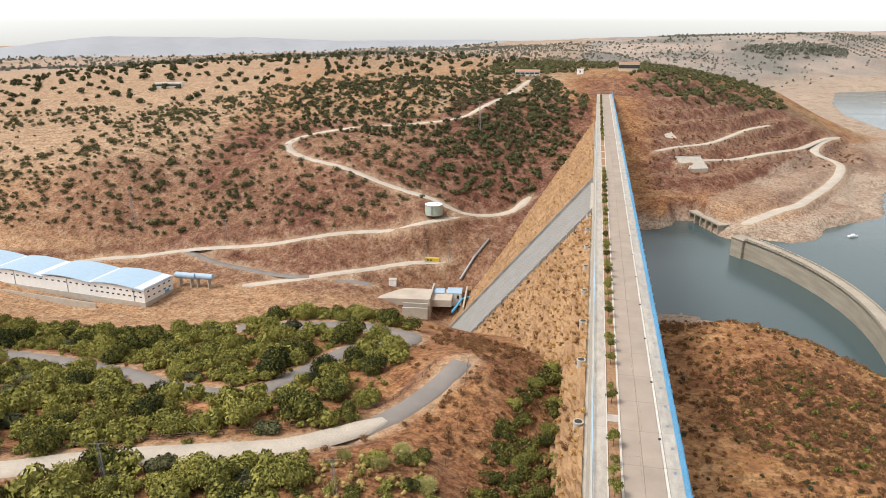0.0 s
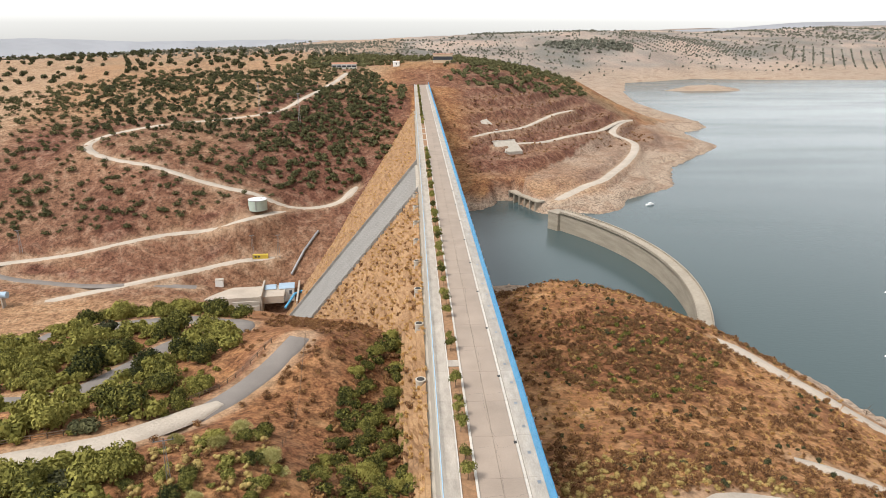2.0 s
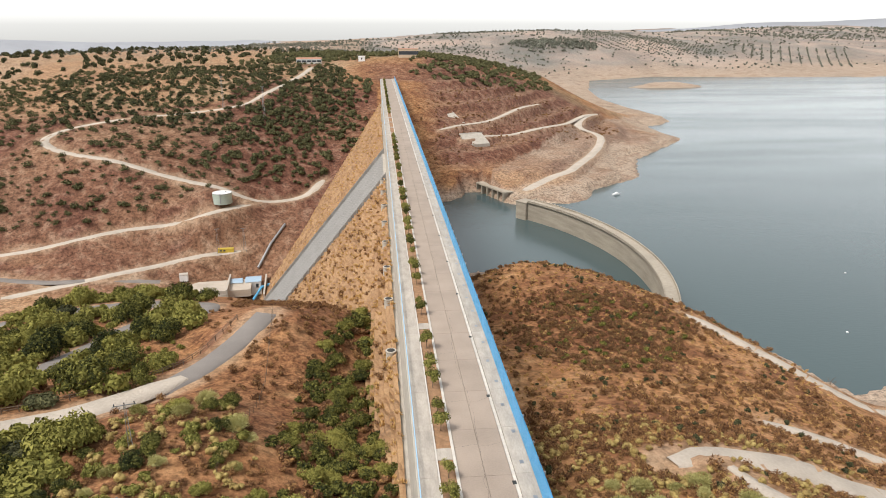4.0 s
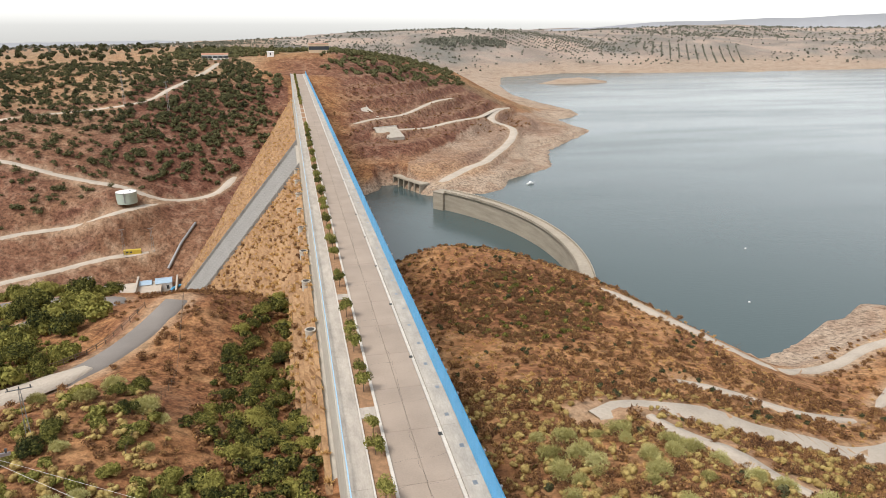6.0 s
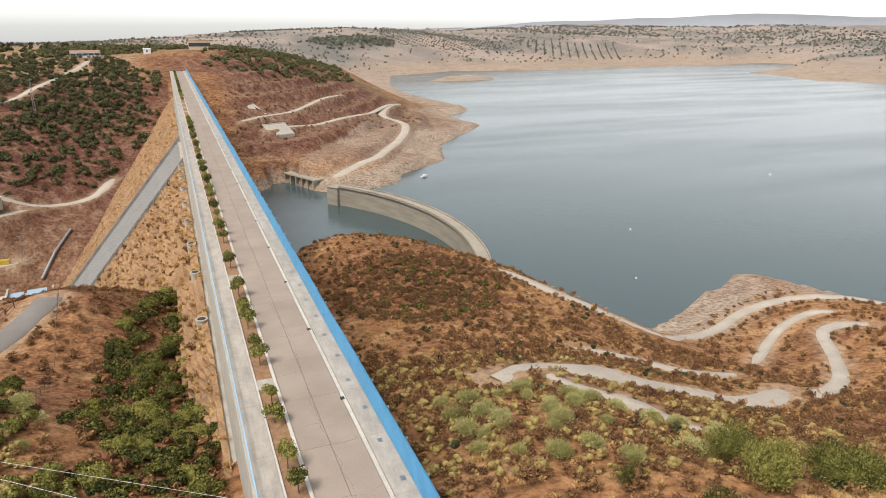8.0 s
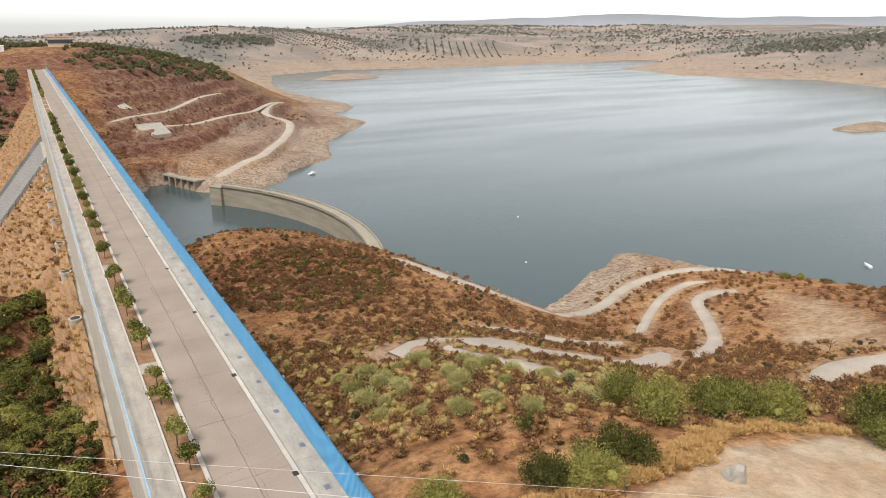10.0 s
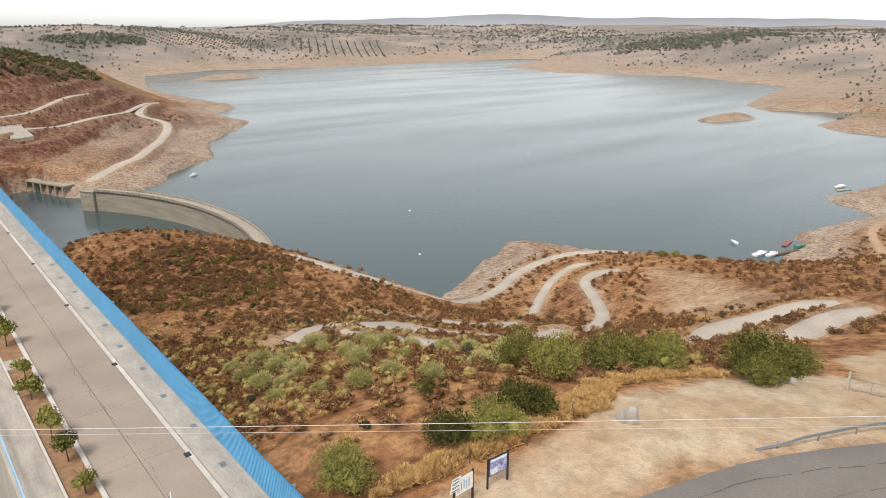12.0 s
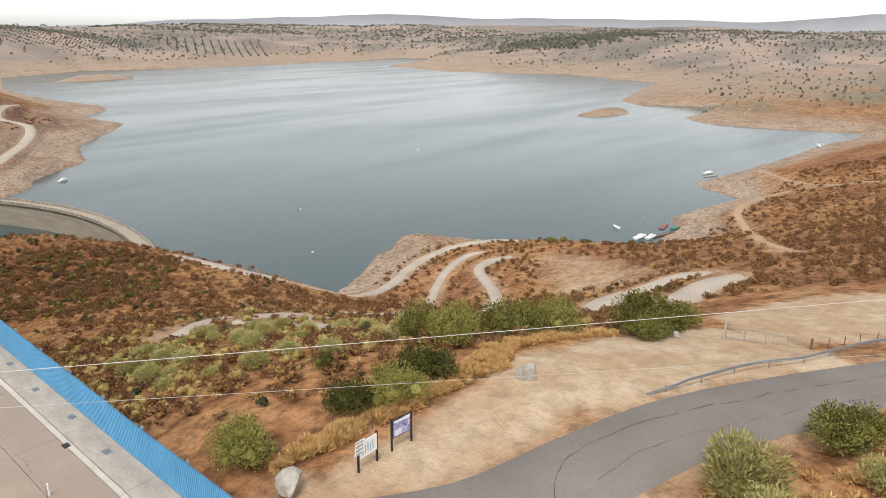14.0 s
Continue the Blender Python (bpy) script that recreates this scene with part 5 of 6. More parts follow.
# ---- buildings and works below the dam ----
ROOF_BLUE = material("pale_blue_roof_sheet", two((0.34, 0.45, 0.55), 0.1), 0.3, 0.5, 0.05, 20, stretch=(1, 4, 1))
GLASS = material("dark_window_glass", two((0.05, 0.06, 0.07)), 2, 0.15, 0, spec=0.6)
TANK_GREEN = material("grey_green_tank_paint", two((0.36, 0.42, 0.36), 0.1), 0.3, 0.6, 0.05)
YELLOW = material("yellow_container_paint", two((0.55, 0.40, 0.06), 0.12), 0.6, 0.6, 0.05)
SANDSTONE = material("pale_ochre_render", two((0.58, 0.45, 0.31), 0.1), 0.4, 0.85, 0.1)
TILE_RED = material("clay_roof_tile", two((0.38, 0.20, 0.13), 0.2), 1.0, 0.85, 0.3)
PIPE_BLUE = material("blue_pipe_paint", two((0.10, 0.34, 0.55), 0.12), 0.6, 0.5, 0.05)
WOOD = material("weathered_wood", two((0.14, 0.10, 0.07), 0.3), 2, 0.9, 0.3)
BLACK = material("black_steel", two((0.025, 0.025, 0.028)), 2, 0.5, 0)
RED_BOAT = material("faded_red_paint", two((0.32, 0.10, 0.09), 0.15), 1, 0.6, 0)
GREEN_BOAT = material("green_boat_paint", two((0.08, 0.22, 0.14), 0.15), 1, 0.6, 0)
WHITE_GLOSS = material("white_boat_paint", two((0.80, 0.80, 0.79), 0.05), 1, 0.35, 0)

plant = thing("treatment_plant", -276, 362, -100.5, -6.3, "long white industrial hall with wavy pale blue roofs", "building")
part("wall", boxed(-200, 0, -2, 0, 26, 11.5), WHITE_PAINT, plant)
part("base_course", boxed(-200.2, -0.3, -2, 0.2, 26.3, 2.2), CONCRETE, plant, "grey concrete base course")
for k in range(5):
    verts, faces = [], []
    x0, x1 = -40 * (k + 1) + 0.3, -40 * k + 0.6
    for i in range(13):
        f = i / 12
        z = 11.6 + 1.3 * math.sin(f * math.pi * 1.15 + 0.25) + 0.5 * (k % 2)
        x = x0 + (x1 - x0) * f
        verts += [(x, -1.0, z), (x, 27.0, z), (x, 27.0, z - 0.5), (x, -1.0, z - 0.5)]
        if i:
            b = 4 * i
            faces += [(b - 4 + q, b - 4 + (q + 1) % 4, b + (q + 1) % 4, b + q) for q in range(4)]
    faces += [(3, 2, 1, 0), (48, 49, 50, 51)]
    placed("roof", mesh_of("roof", verts, faces, ROOF_BLUE), plant, label="curved pale blue metal roof")
win_me = mesh_from("window", boxed(-0.9, -0.12, 0, 0.9, 0.06, 0.9, bevel=0.03), GLASS)
for k in range(40):
    placed("window", win_me, plant, pose(-3 - 4.9 * k, -0.02, 8.4))
for k in range(10):
    placed("window", win_me, plant, pose(-3 - 4.2 * k, -0.02, 5.2))
for k in range(5):
    for z in (4.6, 8.2):
        placed("window", win_me, plant, pose(0.02, 3.5 + 4.8 * k, z, 0, 0, 90))
for x in (-8, -60, -104, -150):
    part("downpipe", boxed(x - 0.15, -0.25, 0, x + 0.15, -0.05, 11.3), GALVANISED, plant)
part("blue_door", boxed(0.0, 18, 0, 0.15, 22, 4), PIPE_BLUE, plant, "blue metal roller door")
# no opening is cut: a black box paints the gateway's shade
part("gate_shade_panel", boxed(-150, -0.4, 0, -143, -0.05, 4.2), BLACK, plant, "solid black panel standing for the shade in a gateway")
yard = thing("yard_wall", -276, 362, -100.5, -6.3, "pale concrete retaining wall before the hall", "wall")
part("wall", boxed(-200, -9, -4, -30, -8.4, 1.6), CONCRETE, yard)
for k in range(34):
    part("fence_stake", boxed(-199 + 5 * k, -8.75, 1.6, -198.9 + 5 * k, -8.65, 3.4), GALVANISED, yard)
for x, y in ((-268, 395), (-256, 396)):
    tk = thing("pressure_vessel", x, y, float(zs(x, y)[0]) + 3.5, 0, "horizontal light blue steel vessel behind the hall", "tank", "vessels")
    part("shell", tube(bmesh.new(), (-7, 0, 4), (7, 0, 4), 2.0, 2.0, 16), ROOF_BLUE, tk)
    for d in (-4, 4):
        part("saddle", boxed(d - 0.4, -1.6, -4, d + 0.4, 1.6, 3), CONCRETE, tk)

tank = thing("water_tank", -121, 482, float(zs(-121, 482)[0]), 0, "round grey-green steel water tank beside the track", "tank")
part("shell", tube(bmesh.new(), (0, 0, -1), (0, 0, 6.2), 6.3, 6.3, 40), TANK_GREEN, tank)
part("rim", tube(bmesh.new(), (0, 0, 6.0), (0, 0, 6.35), 6.45, 6.45, 40), GALVANISED, tank)
part("roof", tube(bmesh.new(), (0, 0, 6.35), (0, 0, 6.9), 6.3, 0.6, 40), WHITE_PAINT, tank, "pale shallow cone roof")
part("manhole", tube(bmesh.new(), (2.5, 0, 6.5), (2.5, 0, 7.1), 0.5, 0.5, 12), GALVANISED, tank)
part("ladder", boxed(-0.3, -6.55, 0, 0.3, -6.35, 6.6), GALVANISED, tank)


def hut(name, x, y, z, w, d, h, turn, wall, roof, label, pitch=0.8, openings=2):
    t = thing(name, x, y, z, turn, label, "building")
    part("wall", boxed(-w / 2, -d / 2, -3, w / 2, d / 2, h), wall, t)
    b = bmesh.new()
    e = 0.4
    vs = [b.verts.new(p) for p in ((-w / 2 - e, -d / 2 - e, h), (w / 2 + e, -d / 2 - e, h), (w / 2 + e, d / 2 + e, h), (-w / 2 - e, d / 2 + e, h), (-w / 2 - e, 0, h + pitch), (w / 2 + e, 0, h + pitch))]
    for q in ((3, 2, 1, 0), (0, 1, 5, 4), (2, 3, 4, 5), (1, 2, 5), (3, 0, 4)):
        b.faces.new([vs[i] for i in q])
    part("roof", b, roof, t)
    for k in range(openings):
        x0 = -w / 2 + w * (k + 0.5) / openings
        wd = part("window", boxed(x0 - w * 0.09, -d / 2 - 0.06, h * 0.35, x0 + w * 0.09, -d / 2 + 0.1, h * 0.75), GLASS, t)
        part("sill", boxed(x0 - w * 0.11, -d / 2 - 0.2, h * 0.32, x0 + w * 0.11, -d / 2 + 0.05, h * 0.35), CONCRETE, wd)
    return t


hut("valve_house", -106, 432, -109, 6.5, 8, 6, 8, WHITE_PAINT, ROOF_BLUE, "small white valve house with pale blue roof", openings=1)
hut("valve_house", -96, 434, -109, 9, 10, 6, 8, WHITE_PAINT, ROOF_BLUE, "white valve house with pale blue roof near spillway", openings=2)
hut("gatehouse", 20.7, 800, 16.2, 21, 12, 9.0, 0, SANDSTONE, TILE_RED, "ochre control house with flat clay roof on hilltop", 0.6, 6)
hut("white_farmhouse", -86, 790, float(zs(-86, 790)[0]), 26, 12, 5, 5, WHITE_PAINT, TILE_RED, "low white building among trees on the hill", 1.5, 5)
hut("white_farmhouse", -521, 792, float(zs(-521, 792)[0]), 30, 12, 5, 20, WHITE_PAINT, CONCRETE, "long low white farm building in straw field", 1.0, 6)
hut("white_hut", -30, 795, float(zs(-30, 795)[0]), 7, 6, 5, 0, WHITE_PAINT, WHITE_PAINT, "small white hut above the red cut bank", 0.4, 1)
cont = thing("site_container", -116, 455, float(zs(-116, 455)[0]), 4, "yellow site container with dark windows", "container")
part("body", boxed(-5, -1.3, -0.5, 5, 1.3, 3.0, bevel=0.05), YELLOW, cont)
for x in (-3, -0.8):
    part("window", boxed(x - 0.7, -1.36, 1.3, x + 0.7, -1.28, 2.2), GLASS, cont)
cube = thing("white_tank", -138, 432, float(zs(-138, 432)[0]), 10, "white square tank at the valley yard's edge", "tank")
part("body", boxed(-2.5, -2, -1, 2.5, 2, 3.6, bevel=0.15), WHITE_PAINT, cube)
part("lid", boxed(-2.6, -2.1, 3.6, 2.6, 2.1, 3.85), CONCRETE, cube)
# valley yard, retaining walls and stilling basin
yard_z = float(zs(-135, 425)[0])
vy = thing("valley_yard", -130, 424, yard_z, 6, "pale concrete yard on the valley floor", "yard", kind="structure")
part("yard_slab", boxed(-32, -10, -4, 34, 9, 0.6), GRAVEL, vy)
part("basin_wall", boxed(20, -16, -9, 21, 12, 3.5), CONCRETE, vy)
part("basin_wall", boxed(42, -22, -12, 43, 14, 1.5), CONCRETE, vy)
part("channel_wall", boxed(4, -18, -8, 20, -17, 1), CONCRETE, vy)
part("channel_wall", boxed(4, -22, -8, 20, -21, -0.5), CONCRETE, vy)
pipe = thing("blue_pipe", -88, 428, -107, 0, "thick blue outlet pipe with a bend", "pipe")
pb = bmesh.new()
pts = [(-6, -14, -3), (-4, -8, -1), (-2, -3, 1.6), (2, 0, 2.2), (9, 1, 2.0)]
for a, b in zip(pts, pts[1:]):
    tube(pb, a, b, 0.8, 0.8, 12)
part("pipe_run", pb, PIPE_BLUE, pipe)
chute = thing("slope_pipe", -82, 468, 0, 0, "grey drainage pipe down the red cut slope", "pipe")
cb = bmesh.new()
cz = [float(zs(x, y)[0]) + 1.2 for x, y in ((-80, 478), (-88, 462), (-95, 448))]
tube(cb, (2, 10, cz[0]), (-6, -6, cz[1]), 0.9, 0.9, 10)
tube(cb, (-6, -6, cz[1]), (-13, -20, cz[2]), 0.9, 0.9, 10)
part("pipe_run", cb, GALVANISED, chute)


def mast(x, y, h, label, w=0.9, z=None, arm=1.6):
    z = float(zs(x, y)[0]) if z is None else z
    t = thing("lattice_mast", x, y, z, 15, label, "power pole", "power line masts")
    b = bmesh.new()
    r = max(0.035, w * 0.055)
    corner = lambda k, f: Vector(((-1, 1, 1, -1)[k] * w * (1 - 0.62 * f) / 2, (-1, -1, 1, 1)[k] * w * (1 - 0.62 * f) / 2, h * f))
    n = 8
    for k in range(4):
        tube(b, corner(k, -0.02), corner(k, 1), r, r * 0.8, 4)
    tagged(part("leg_frame", b, GALVANISED, t), kind="stuff")
    b = bmesh.new()
    for i in range(n):
        for k in range(4):
            tube(b, corner(k, i / n), corner((k + 1) % 4, (i + 1) / n), r * 0.6, r * 0.6, 3)
    tagged(part("bracing", b, GALVANISED, t), kind="stuff")
    part("cross_arm", boxed(-arm, -r, h - r * 2, arm, r, h + r * 2), GALVANISED, t)
    for d in (-arm * 0.85, 0, arm * 0.85):
        part("insulator", tube(bmesh.new(), (d, 0, h), (d, 0, h + 0.4), 0.06, 0.09, 8), GLASS, t)
    return t


mast(-35.5, 54.8, 23.0, "galvanised lattice power mast below the crest", 1.1, z=-5.2)
mast(-52.6, 104.2, 7.5, "small galvanised lattice pole on the bank", 0.6)
mast(-96.7, 103.6, 8.5, "small galvanised lattice pole beside the track", 0.7)
for x, y, h in ((-142, 612, 26), (-107, 597, 26), (-346, 456, 26), (-268, 451, 15), (-120, 452, 17), (-104, 456, 16)):
    mast(x, y, h, "distant grey lattice power mast on the hillside", 1.6)

WIRE = material("pale_cable", two((0.55, 0.53, 0.50), 0.1), 1, 0.5, 0)


def wire(name, a, b, sag, label):
    a, b = Vector(a), Vector(b)
    verts, faces = [], []
    for i in range(25):
        c = a.lerp(b, i / 24) - Vector((0, 0, sag * 4 * (i / 24) * (1 - i / 24)))
        verts += [c + Vector(o) * 0.009 for o in ((1, 1, 0), (0, 0, 1.4), (-1, -1, 0), (0, 0, -1.4))]
        if i:
            k = 4 * i
            faces += [(k - 4 + q, k - 4 + (q + 1) % 4, k + (q + 1) % 4, k + q) for q in range(4)]
    return tagged(new(name, mesh_of(name, verts, faces, WIRE)), label, "cable")


wire("power_cable", (-35.5, 54.8, 18.0), (84.5, -46, 22.7), 0.5, "thin pale overhead cable across the crest")
wire("power_cable", (-35.0, 55.6, 17.2), (60, 16.2, -0.6), 0.0, "thin pale overhead cable down to the road post")

# ---- the bare lot and the road's edge ----


def lot_z(x, y):
    return float(zs(x, y)[0])


bd = thing("information_board", 16.35, 40.3, lot_z(16.35, 40.3), -4, "black-framed information board with a blue printed panel", "sign")
for x in (-0.95, 0.95):
    part("post", boxed(x - 0.06, -0.06, -0.3, x + 0.06, 0.06, 2.55, bevel=0.01), BLACK, bd)
part("frame", boxed(-0.89, -0.04, 1.0, 0.89, 0.04, 2.5, bevel=0.01), BLACK, bd)
PANEL = material("printed_panel", [(0.35, (0.10, 0.10, 0.28)), (0.5, (0.32, 0.33, 0.52)), (0.62, (0.66, 0.68, 0.74))], 2.2, 0.5, 0, 4)
pn = part("panel", boxed(-0.8, -0.06, 1.08, 0.8, -0.042, 2.42), PANEL, bd, "blue and white printed panel")
part("title_bar", boxed(-0.7, -0.07, 2.2, 0.7, -0.062, 2.36), WHITE_GLOSS, pn)
for k in range(4):
    part("text_bar", boxed(-0.68, -0.068, 1.2 + 0.1 * k, -0.1, -0.062, 1.25 + 0.1 * k), WHITE_GLOSS, pn)
sg = thing("direction_sign", 13.0, 40.3, lot_z(13.0, 40.3), 2, "white map sign and finger signs on black posts", "sign")
for x, h in ((-0.9, 2.3), (0.9, 2.45)):
    part("post", boxed(x - 0.07, -0.07, -0.3, x + 0.07, 0.07, h, bevel=0.01), BLACK, sg)
mp = part("map_panel", boxed(-0.75, -0.08, 1.0, 0.85, -0.03, 2.3), WHITE_GLOSS, sg, "white map panel with grey drawing")
for k in range(5):
    part("map_bar", boxed(-0.55 + 0.24 * k, -0.09, 1.2 + 0.07 * (k % 3), -0.45 + 0.24 * k, -0.082, 2.0 - 0.1 * (k % 2)), ROOF_BLUE, mp)
for k, z in enumerate((1.45, 1.75, 2.05, 2.3)):
    fg = part("finger_sign", boxed(-1.35 + 0.05 * k, -0.14, z, -0.35, -0.1, z + 0.24, bevel=0.01), WHITE_GLOSS, sg, "white finger sign")
    part("text_bar", boxed(-1.2, -0.15, z + 0.09, -0.55, -0.142, z + 0.15), DARK_STEEL, fg)


def boulder(x, y, r, label, mat=None, tall=0.8, seed=3):
    q = np.random.RandomState(seed)
    b = bmesh.new()
    bmesh.ops.create_icosphere(b, subdivisions=3, radius=r * 1.15)
    for v in b.verts:
        v.co *= 1 + 0.28 * (noise.noise(v.co * (1.3 / r) + Vector((seed, 0, 0))))
        v.co.z *= tall
    for k in range(9):
        cut = Vector(q.normal(size=3)).normalized()
        reach = r * q.uniform(0.5, 0.72)
        for v in b.verts:
            over = v.co.dot(cut) - reach
            if over > 0:
                v.co -= cut * over
    ob = new("boulder", mesh_from("boulder", b, mat or ROCK))
    ob.matrix_basis = pose(x, y, lot_z(x, y) + r * tall * 0.62, 6, 8, seed * 40)
    return tagged(ob, label, "rock", "rocks on the lot")


PALE_ROCK = material("pale_rock", two((0.40, 0.365, 0.315), 0.5), 1.2, 0.9, 0.5)
boulder(31.0, 39.4, 1.25, "large pale angular boulder on the bare lot", PALE_ROCK, 0.62, 4)
boulder(53.2, 37.2, 0.75, "grey boulder at the lot's far edge", None, 0.7, 5)
boulder(54.6, 36.0, 0.6, "grey boulder at the lot's far edge", None, 0.7, 6)
st = boulder(7.8, 42.2, 1.0, "rounded stone with a white plaque beside road", PALE_ROCK, 0.9, 8)
pl = placed("plaque", mesh_from("plaque", boxed(-0.35, -0.03, -0.22, 0.35, 0.03, 0.22, bevel=0.01), WHITE_GLOSS), st, pose(-0.1, -0.35, 0.75, -55, 0, 0))

# guard rail along the asphalt road
RAIL = [(35.6, 30.4), (38, 29.0), (40.8, 27.9), (46.7, 25.5), (51.5, 22.6), (57, 20.6), (63, 18.6), (72, 14.5), (84, 8)]
gl = resample(RAIL, 1.0)
gzs = np.convolve(np.pad(zs(gl[:, 0], gl[:, 1]), 6, mode="edge"), np.ones(13) / 13, mode="valid")
gr = thing("guard_rail", 0, 0, 0, 0, "galvanised corrugated guard rail beside the asphalt road", "guard rail")
verts, faces = [], []
PROF = [(0.0, -0.16), (0.05, -0.12), (0.05, -0.05), (0.0, 0.0), (0.05, 0.05), (0.05, 0.12), (0.0, 0.16), (-0.02, 0.16), (-0.02, -0.16)]
dg = np.gradient(gl, axis=0)
dg /= np.hypot(*dg.T)[:, None]
for i, (p, d) in enumerate(zip(gl, dg)):
    lift = 0.6 * min(1.0, i / 4)
    for o, h in PROF:
        verts.append((p[0] + d[1] * o, p[1] - d[0] * o, gzs[i] + 0.1 + lift + h))
    if i:
        b, m = 9 * i, 9
        faces += [(b - m + q, b - m + (q + 1) % m, b + (q + 1) % m, b + q) for q in range(m)]
placed("rail_beam", mesh_of("rail_beam", verts, faces, GALVANISED), gr)
rp_me = mesh_from("rail_post", boxed(-0.06, -0.05, -0.4, 0.06, 0.05, 0.68), GALVANISED)
for i in range(2, len(gl), 4):
    placed("rail_post", rp_me, gr, pose(gl[i, 0] - 0.1, gl[i, 1] + 0.14, gzs[i]))

# field gate and wire fence
gt = thing("field_gate", 57.0, 31.5, lot_z(57, 31.5), -74, "rusty steel mesh field gate between posts", "gate")
part("gate_frame", box(box(box(boxed(0.1, -0.03, 0.25, 8.2, 0.03, 0.31), 0.1, -0.03, 1.45, 8.2, 0.03, 1.51), 0.1, -0.03, 0.25, 0.16, 0.03, 1.5), 8.14, -0.03, 0.25, 8.2, 0.03, 1.5), GALVANISED, gt)
for k in range(1, 4):
    part("gate_bar", boxed(2.03 * k - 0.02, -0.025, 0.28, 2.03 * k + 0.03, 0.025, 1.5), GALVANISED, gt)
for k in range(4):
    part("gate_wire", boxed(0.15, -0.008, 0.48 + 0.24 * k, 8.15, 0.008, 0.5 + 0.24 * k), GALVANISED, gt)
for x, h in ((0.0, 2.1), (8.35, 1.8)):
    part("gate_post", boxed(x - 0.1, -0.1, -0.6, x + 0.1, 0.1, h, bevel=0.02), CONCRETE if x == 0 else WOOD, gt)
stake_me = mesh_from("fence_stake", tube(bmesh.new(), (0, 0, -0.4), (0, 0, 1.5), 0.05, 0.04, 6), WOOD)
STAKES = [(16.5, 43.6), (21.6, 42.3), (27.7, 42.6), (46.5, 45.2), (54.1, 42.0), (58, 39), (59.5, 22), (62, 21), (64.5, 20), (67, 19)]
for i, (x, y) in enumerate(STAKES):
    tagged(placed("fence_stake", stake_me, None, pose(x, y, lot_z(x, y), rng.uniform(-8, 8), rng.uniform(-10, 10), 0)), "thin weathered fence stake in dry grass", "fence post", "fence stakes by the lot")

# wooden rail fence above the spur track
wf = thing("wooden_fence", 0, 0, 0, 0, "dark weathered wooden post and rail fence", "fence")
line = resample([(-136, 107.5), (-122, 111.5), (-106, 118.5), (-90, 123.5), (-75, 128.5), (-66, 137), (-58, 148), (-54, 156), (-49, 166)], 2.6)
lz = zs(line[:, 0], line[:, 1])
wp_me = mesh_from("fence_post", tube(bmesh.new(), (0, 0, -0.4), (0, 0, 1.25), 0.11, 0.1, 7), WOOD)
for i, p in enumerate(line):
    placed("fence_post", wp_me, wf, pose(p[0], p[1], lz[i]))
    if i:
        q = line[i - 1]
        for h in (0.6, 1.1):
            rb = tube(bmesh.new(), (q[0], q[1], lz[i - 1] + h), (p[0], p[1], lz[i] + h), 0.07, 0.06, 6)
            part("fence_rail", rb, WOOD, wf)
wf2 = thing("wire_fence", 0, 0, 0, 0, "leaning wire fence with rusty stakes on the ridge", "fence")
line = resample([(-41, 168), (-39.5, 150), (-38.5, 132), (-38.5, 115), (-39, 98)], 3.0)
lz = zs(line[:, 0], line[:, 1])
for i, p in enumerate(line):
    placed("fence_post", stake_me, wf2, pose(p[0], p[1], lz[i], 6 * (i % 3 - 1), 4, 0))
    if i:
        q = line[i - 1]
        rb = bmesh.new()
        for h in (0.7, 1.3):
            tube(rb, (q[0], q[1], lz[i - 1] + h), (p[0], p[1], lz[i] + h), 0.02, 0.02, 4, False)
        part("fence_wire", rb, WOOD, wf2)

# ---- boats ----


def boat(x, y, length, turn, label, hull=WHITE_GLOSS, cabin=True, sail_mast=0.0):
    t = thing("boat", x, y, WATER, turn, label, "boat", "boats on the lake")
    w, n = length * 0.17, 9
    verts, faces = [], []
    for i in range(n):
        f = i / (n - 1)
        b = w * (1 - max(0, f - 0.35) ** 2 * 2.3) + 0.02
        x0 = -length / 2 + length * f
        verts += [(x0, -b, 0.9 + 0.3 * f), (x0, -b * 0.7, -0.35), (x0, b * 0.7, -0.35), (x0, b, 0.9 + 0.3 * f)]
        if i:
            a = 4 * i
            faces += [(a - 4 + q, a - 3 + q, a + 1 + q, a + q) for q in range(3)] + [(a - 1, a - 4, a, a + 3)]
    faces += [(0, 1, 2, 3), (4 * n - 1, 4 * n - 2, 4 * n - 3, 4 * n - 4)]
    placed("hull", mesh_of("hull", verts, faces, hull), t)
    if cabin:
        c = part("cabin", boxed(-length * 0.2, -w * 0.6, 0.9, length * 0.15, w * 0.6, 2.0, bevel=0.12), WHITE_GLOSS, t)
        part("windscreen", boxed(length * 0.1, -w * 0.55, 1.3, length * 0.155, w * 0.55, 1.85), GLASS, c)
    if sail_mast:
        part("mast", tube(bmesh.new(), (length * 0.05, 0, 0.8), (length * 0.05, 0, sail_mast), 0.07, 0.05, 8), GALVANISED, t)
        part("boom", tube(bmesh.new(), (length * 0.05, 0, 2.2), (-length * 0.35, 0, 2.3), 0.09, 0.09, 8), WHITE_GLOSS, t)
    return t


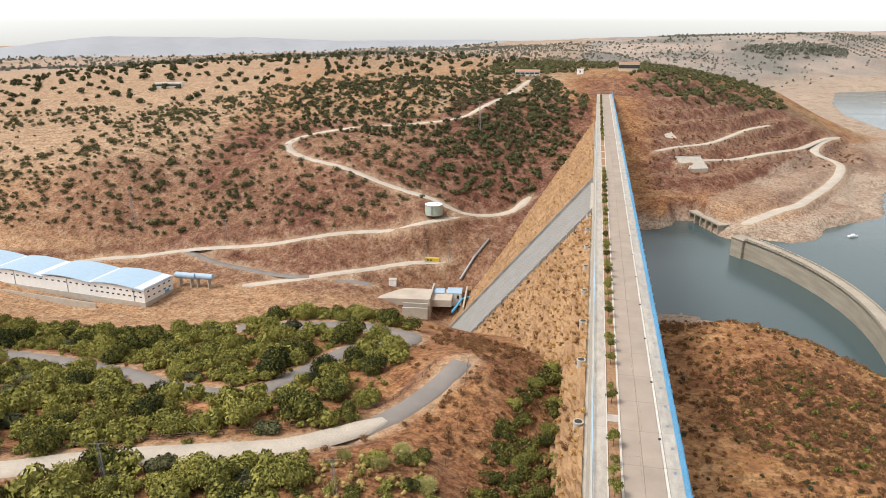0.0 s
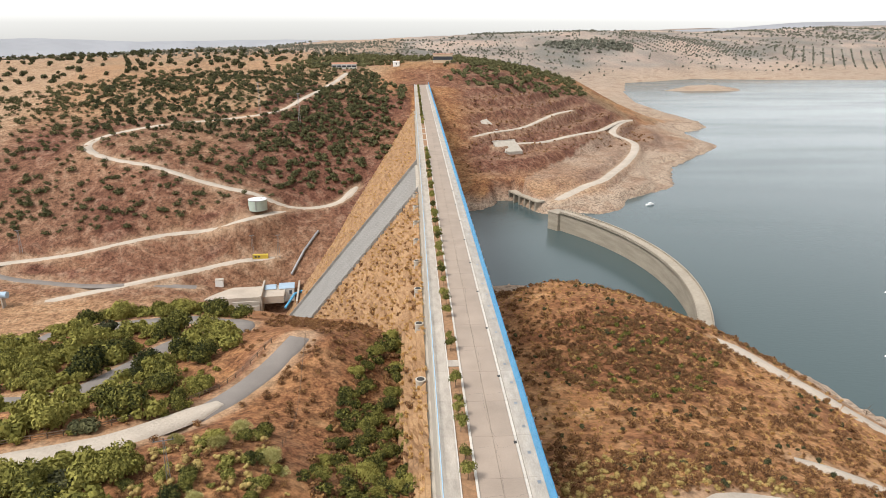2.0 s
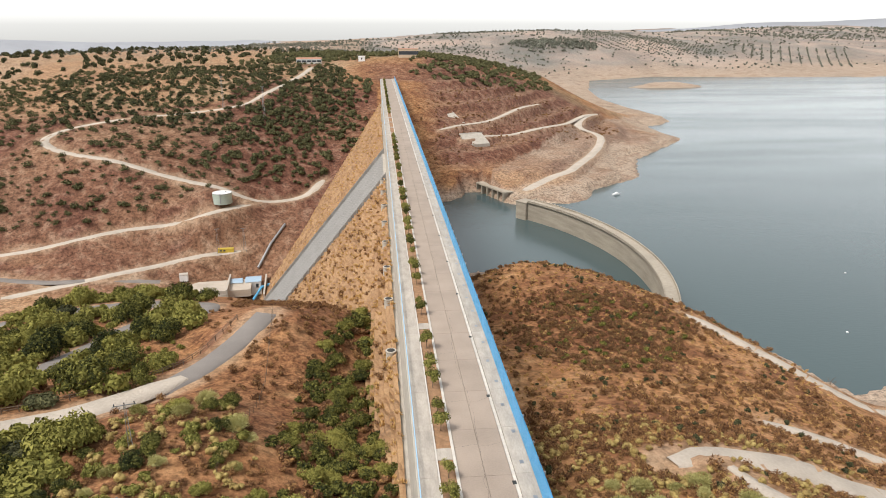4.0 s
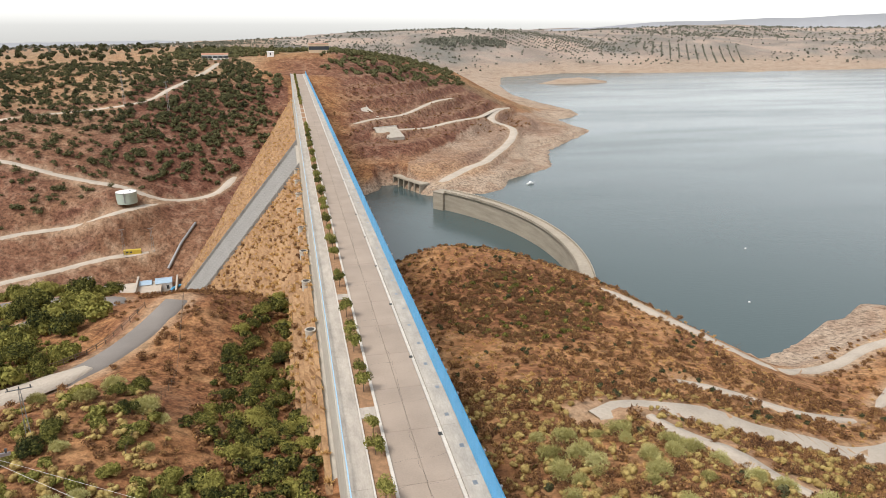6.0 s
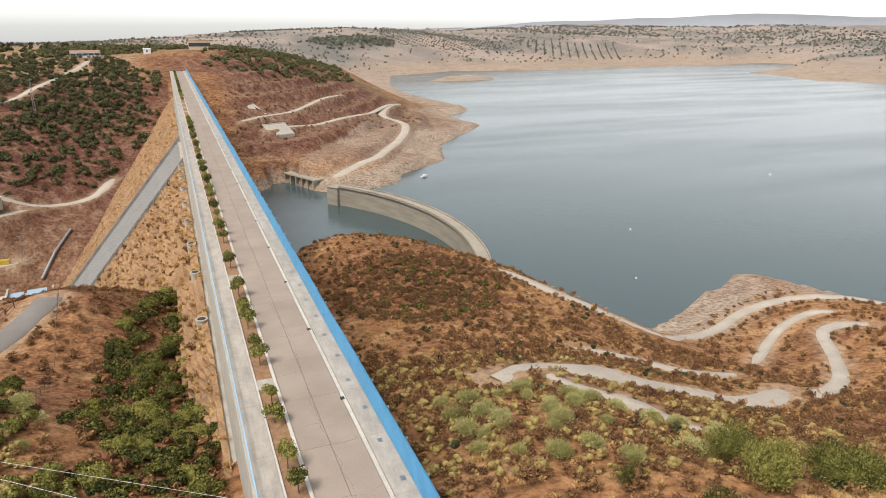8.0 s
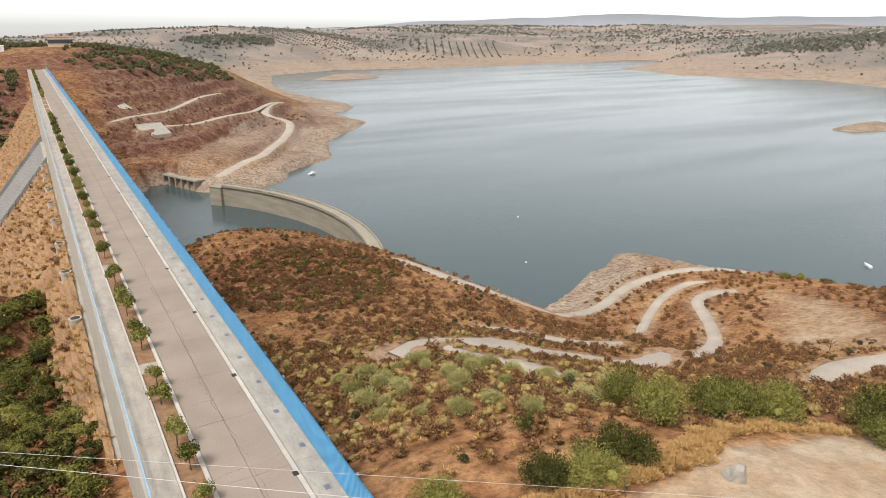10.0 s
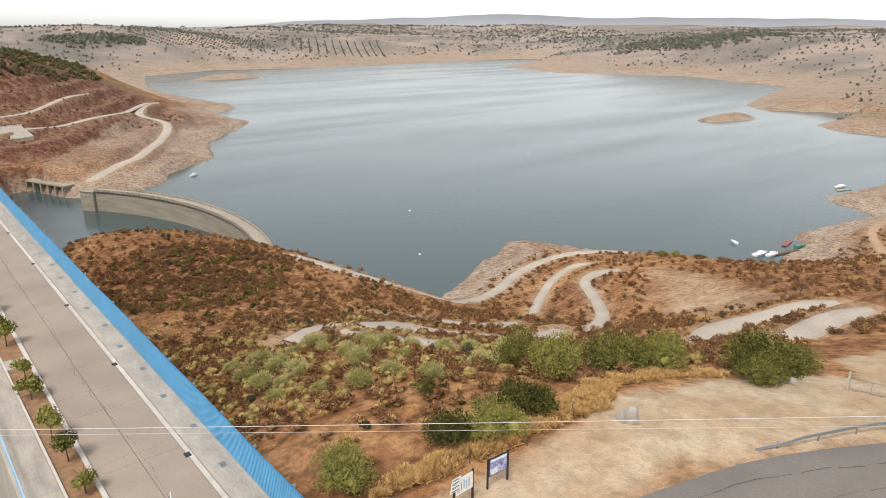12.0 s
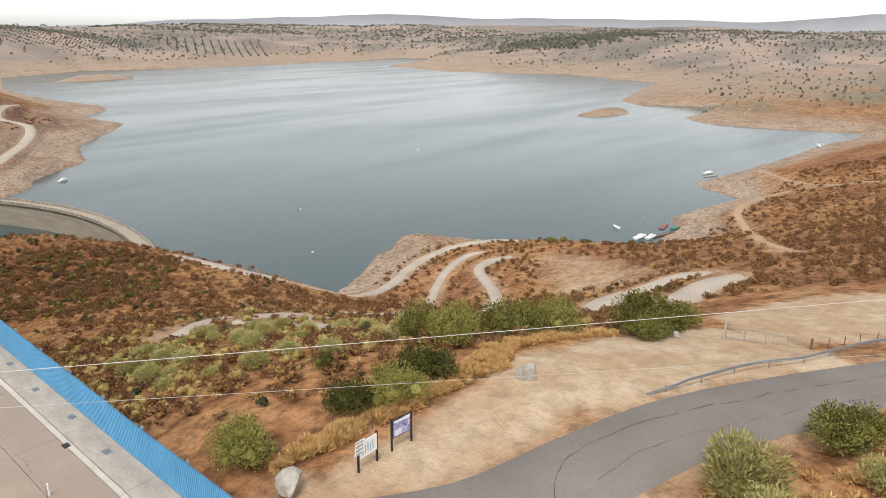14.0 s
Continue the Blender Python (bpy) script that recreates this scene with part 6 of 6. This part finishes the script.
boat(164, 511, 7, 20, "small white motor boat moored off the beach")
boat(306, 157, 9.5, -8, "white sailing yacht with bare mast at jetty", sail_mast=11)
boat(309.5, 152.8, 8, -10, "white motor boat moored beside the yacht")
boat(314, 175, 5.5, 60, "small white dinghy moored off the shore", cabin=False)
boat(492, 195, 9, -20, "white motor boat at the far landing")
boat(687, 170, 7, 30, "small white boat in the distant cove")
boat(334, 150.5, 7, -15, "small green boat by the landing", GREEN_BOAT, False)
jt = thing("floating_jetty", 318, 150.5, WATER, -12, "dark floating jetty leading to the shore", "jetty")
part("deck", boxed(-9, -1, 0.2, 9, 1, 0.55, bevel=0.05), WOOD, jt)
for x in (-7, 0, 7):
    part("float", boxed(x - 1.2, -0.9, -0.3, x + 1.2, 0.9, 0.2), BLACK, jt)
jt2 = thing("red_pontoon", 333, 157, WATER, 10, "faded red pontoon moored at the shore", "pontoon")
part("deck", boxed(-5.5, -1.2, 0.2, 5.5, 1.2, 0.6, bevel=0.05), RED_BOAT, jt2)
part("rail", boxed(-5.4, -1.2, 1.3, 5.4, -1.12, 1.38), GALVANISED, jt2)
jt3 = thing("landing_pontoon", 484, 190, WATER, -20, "pale pontoon at the far landing", "pontoon")
part("deck", boxed(-6, -1.2, 0.1, 6, 1.2, 0.5), CONCRETE, jt3)
for x, y in ((179, 261), (225, 330), (420, 420)):
    b = bmesh.new()
    bmesh.ops.create_uvsphere(b, u_segments=12, v_segments=8, radius=0.5)
    by = new("buoy", mesh_from("buoy", b, WHITE_GLOSS))
    by.matrix_basis = pose(x, y, WATER + 0.1)
    tagged(by, "small white mooring buoy floating on the lake", "buoy", "buoys")

# dead trees near the shore
for x, y, h in ((164.5, 80, 4.5), (140, 92, 3.5), (140, 214, 4.5), (880, 330, 7), (900, 320, 7), (930, 300, 8), (870, 345, 6)):
    b = tube(bmesh.new(), (0, 0, -0.5), (0.1, 0, h * 0.5), h * 0.035, h * 0.02, 6)
    for k in range(9):
        a, z = k * 2.4, h * (0.25 + 0.05 * k)
        e = Vector((0.35 * h * math.cos(a), 0.35 * h * math.sin(a), z + 0.3 * h))
        tube(b, (0.05, 0, z * 0.8), e, h * 0.014, h * 0.004, 4)
        tube(b, e * 0.6 + Vector((0, 0, z * 0.3)), e + Vector((0.1 * h, -0.1 * h, 0.1 * h)), h * 0.008, h * 0.003, 4)
    t = new("dead_tree", mesh_from("dead_tree", b, BARK))
    t.matrix_basis = pose(x, y, float(zs(x, y)[0]))
    tagged(t, "leafless grey dead tree near the shore", "tree", "dead trees")
ruin = thing("ruined_building", 905, 345, float(zs(905, 345)[0]), -30, "roofless ruined pale brick building on the drowned shore", "ruin")
for a in ((-20, -5, 20, -4.4), (-20, 4.4, 20, 5), (-20, -4.4, -19.4, 4.4), (19.4, -4.4, 20, 4.4)):
    part("wall", boxed(a[0], a[1], -2, a[2], a[3], 4.0), OLD, ruin)
for k in range(7):
    # black panels on the whole wall paint the shade of empty windows
    part("window_shade_panel", boxed(-17 + 5.4 * k, -5.1, 1, -15.4 + 5.4 * k, -4.9, 2.8), BLACK, ruin)

# ---- hazy ridges on the horizon: the haze is put into their base colour ----
HAZE = material("haze_tinted_hills", two((0.32, 0.325, 0.34), 0.07), 0.002, 1.0, 0, 8, spec=0.0)
RIDGE = [(-60, -70), (-43, -60), (-37, -12), (-28, -16), (-20, -42), (-2, -45), (14, -30), (20, 20), (28, 50), (41, 92), (53, 84), (61, 70), (70, 60), (79, 96), (95, 60)]
az = np.linspace(-60, 95, 260)
top = np.interp(az, *zip(*RIDGE)) + 16 * fuzz(az * 30, az * 0, 170, 5)
verts, faces = [], []
for i, (a, h) in enumerate(zip(np.radians(az), top)):
    s, c = math.sin(a), math.cos(a)
    verts += [(3900 * s, 3900 * c, -130), (4200 * s, 4200 * c, h * 0.4 - 40 + 8 * math.sin(i * 0.9)), (4400 * s, 4400 * c, h), (4600 * s, 4600 * c, -120)]
    if i:
        b = 4 * i
        faces += [(b - 4 + q, b + q, b + q + 1, b - 3 + q) for q in range(3)]
tagged(new("backdrop", mesh_of("backdrop", verts, faces, HAZE, True)), "hill ridges on the horizon, coloured blue-grey as haze", "hills", kind="structure")

crack("asphalt_crack", [(17, 27.5), (22, 30.2), (28, 29.4), (34, 27.0), (44, 21.8), (56, 14.6), (66, 8.5)], 0.03, None, "dark crack along the asphalt road")
crack("asphalt_crack", [(22, 27.2), (28, 26.4), (36, 22.8), (46, 17.4), (58, 10)], 0.02, None, "dark crack along the asphalt road")
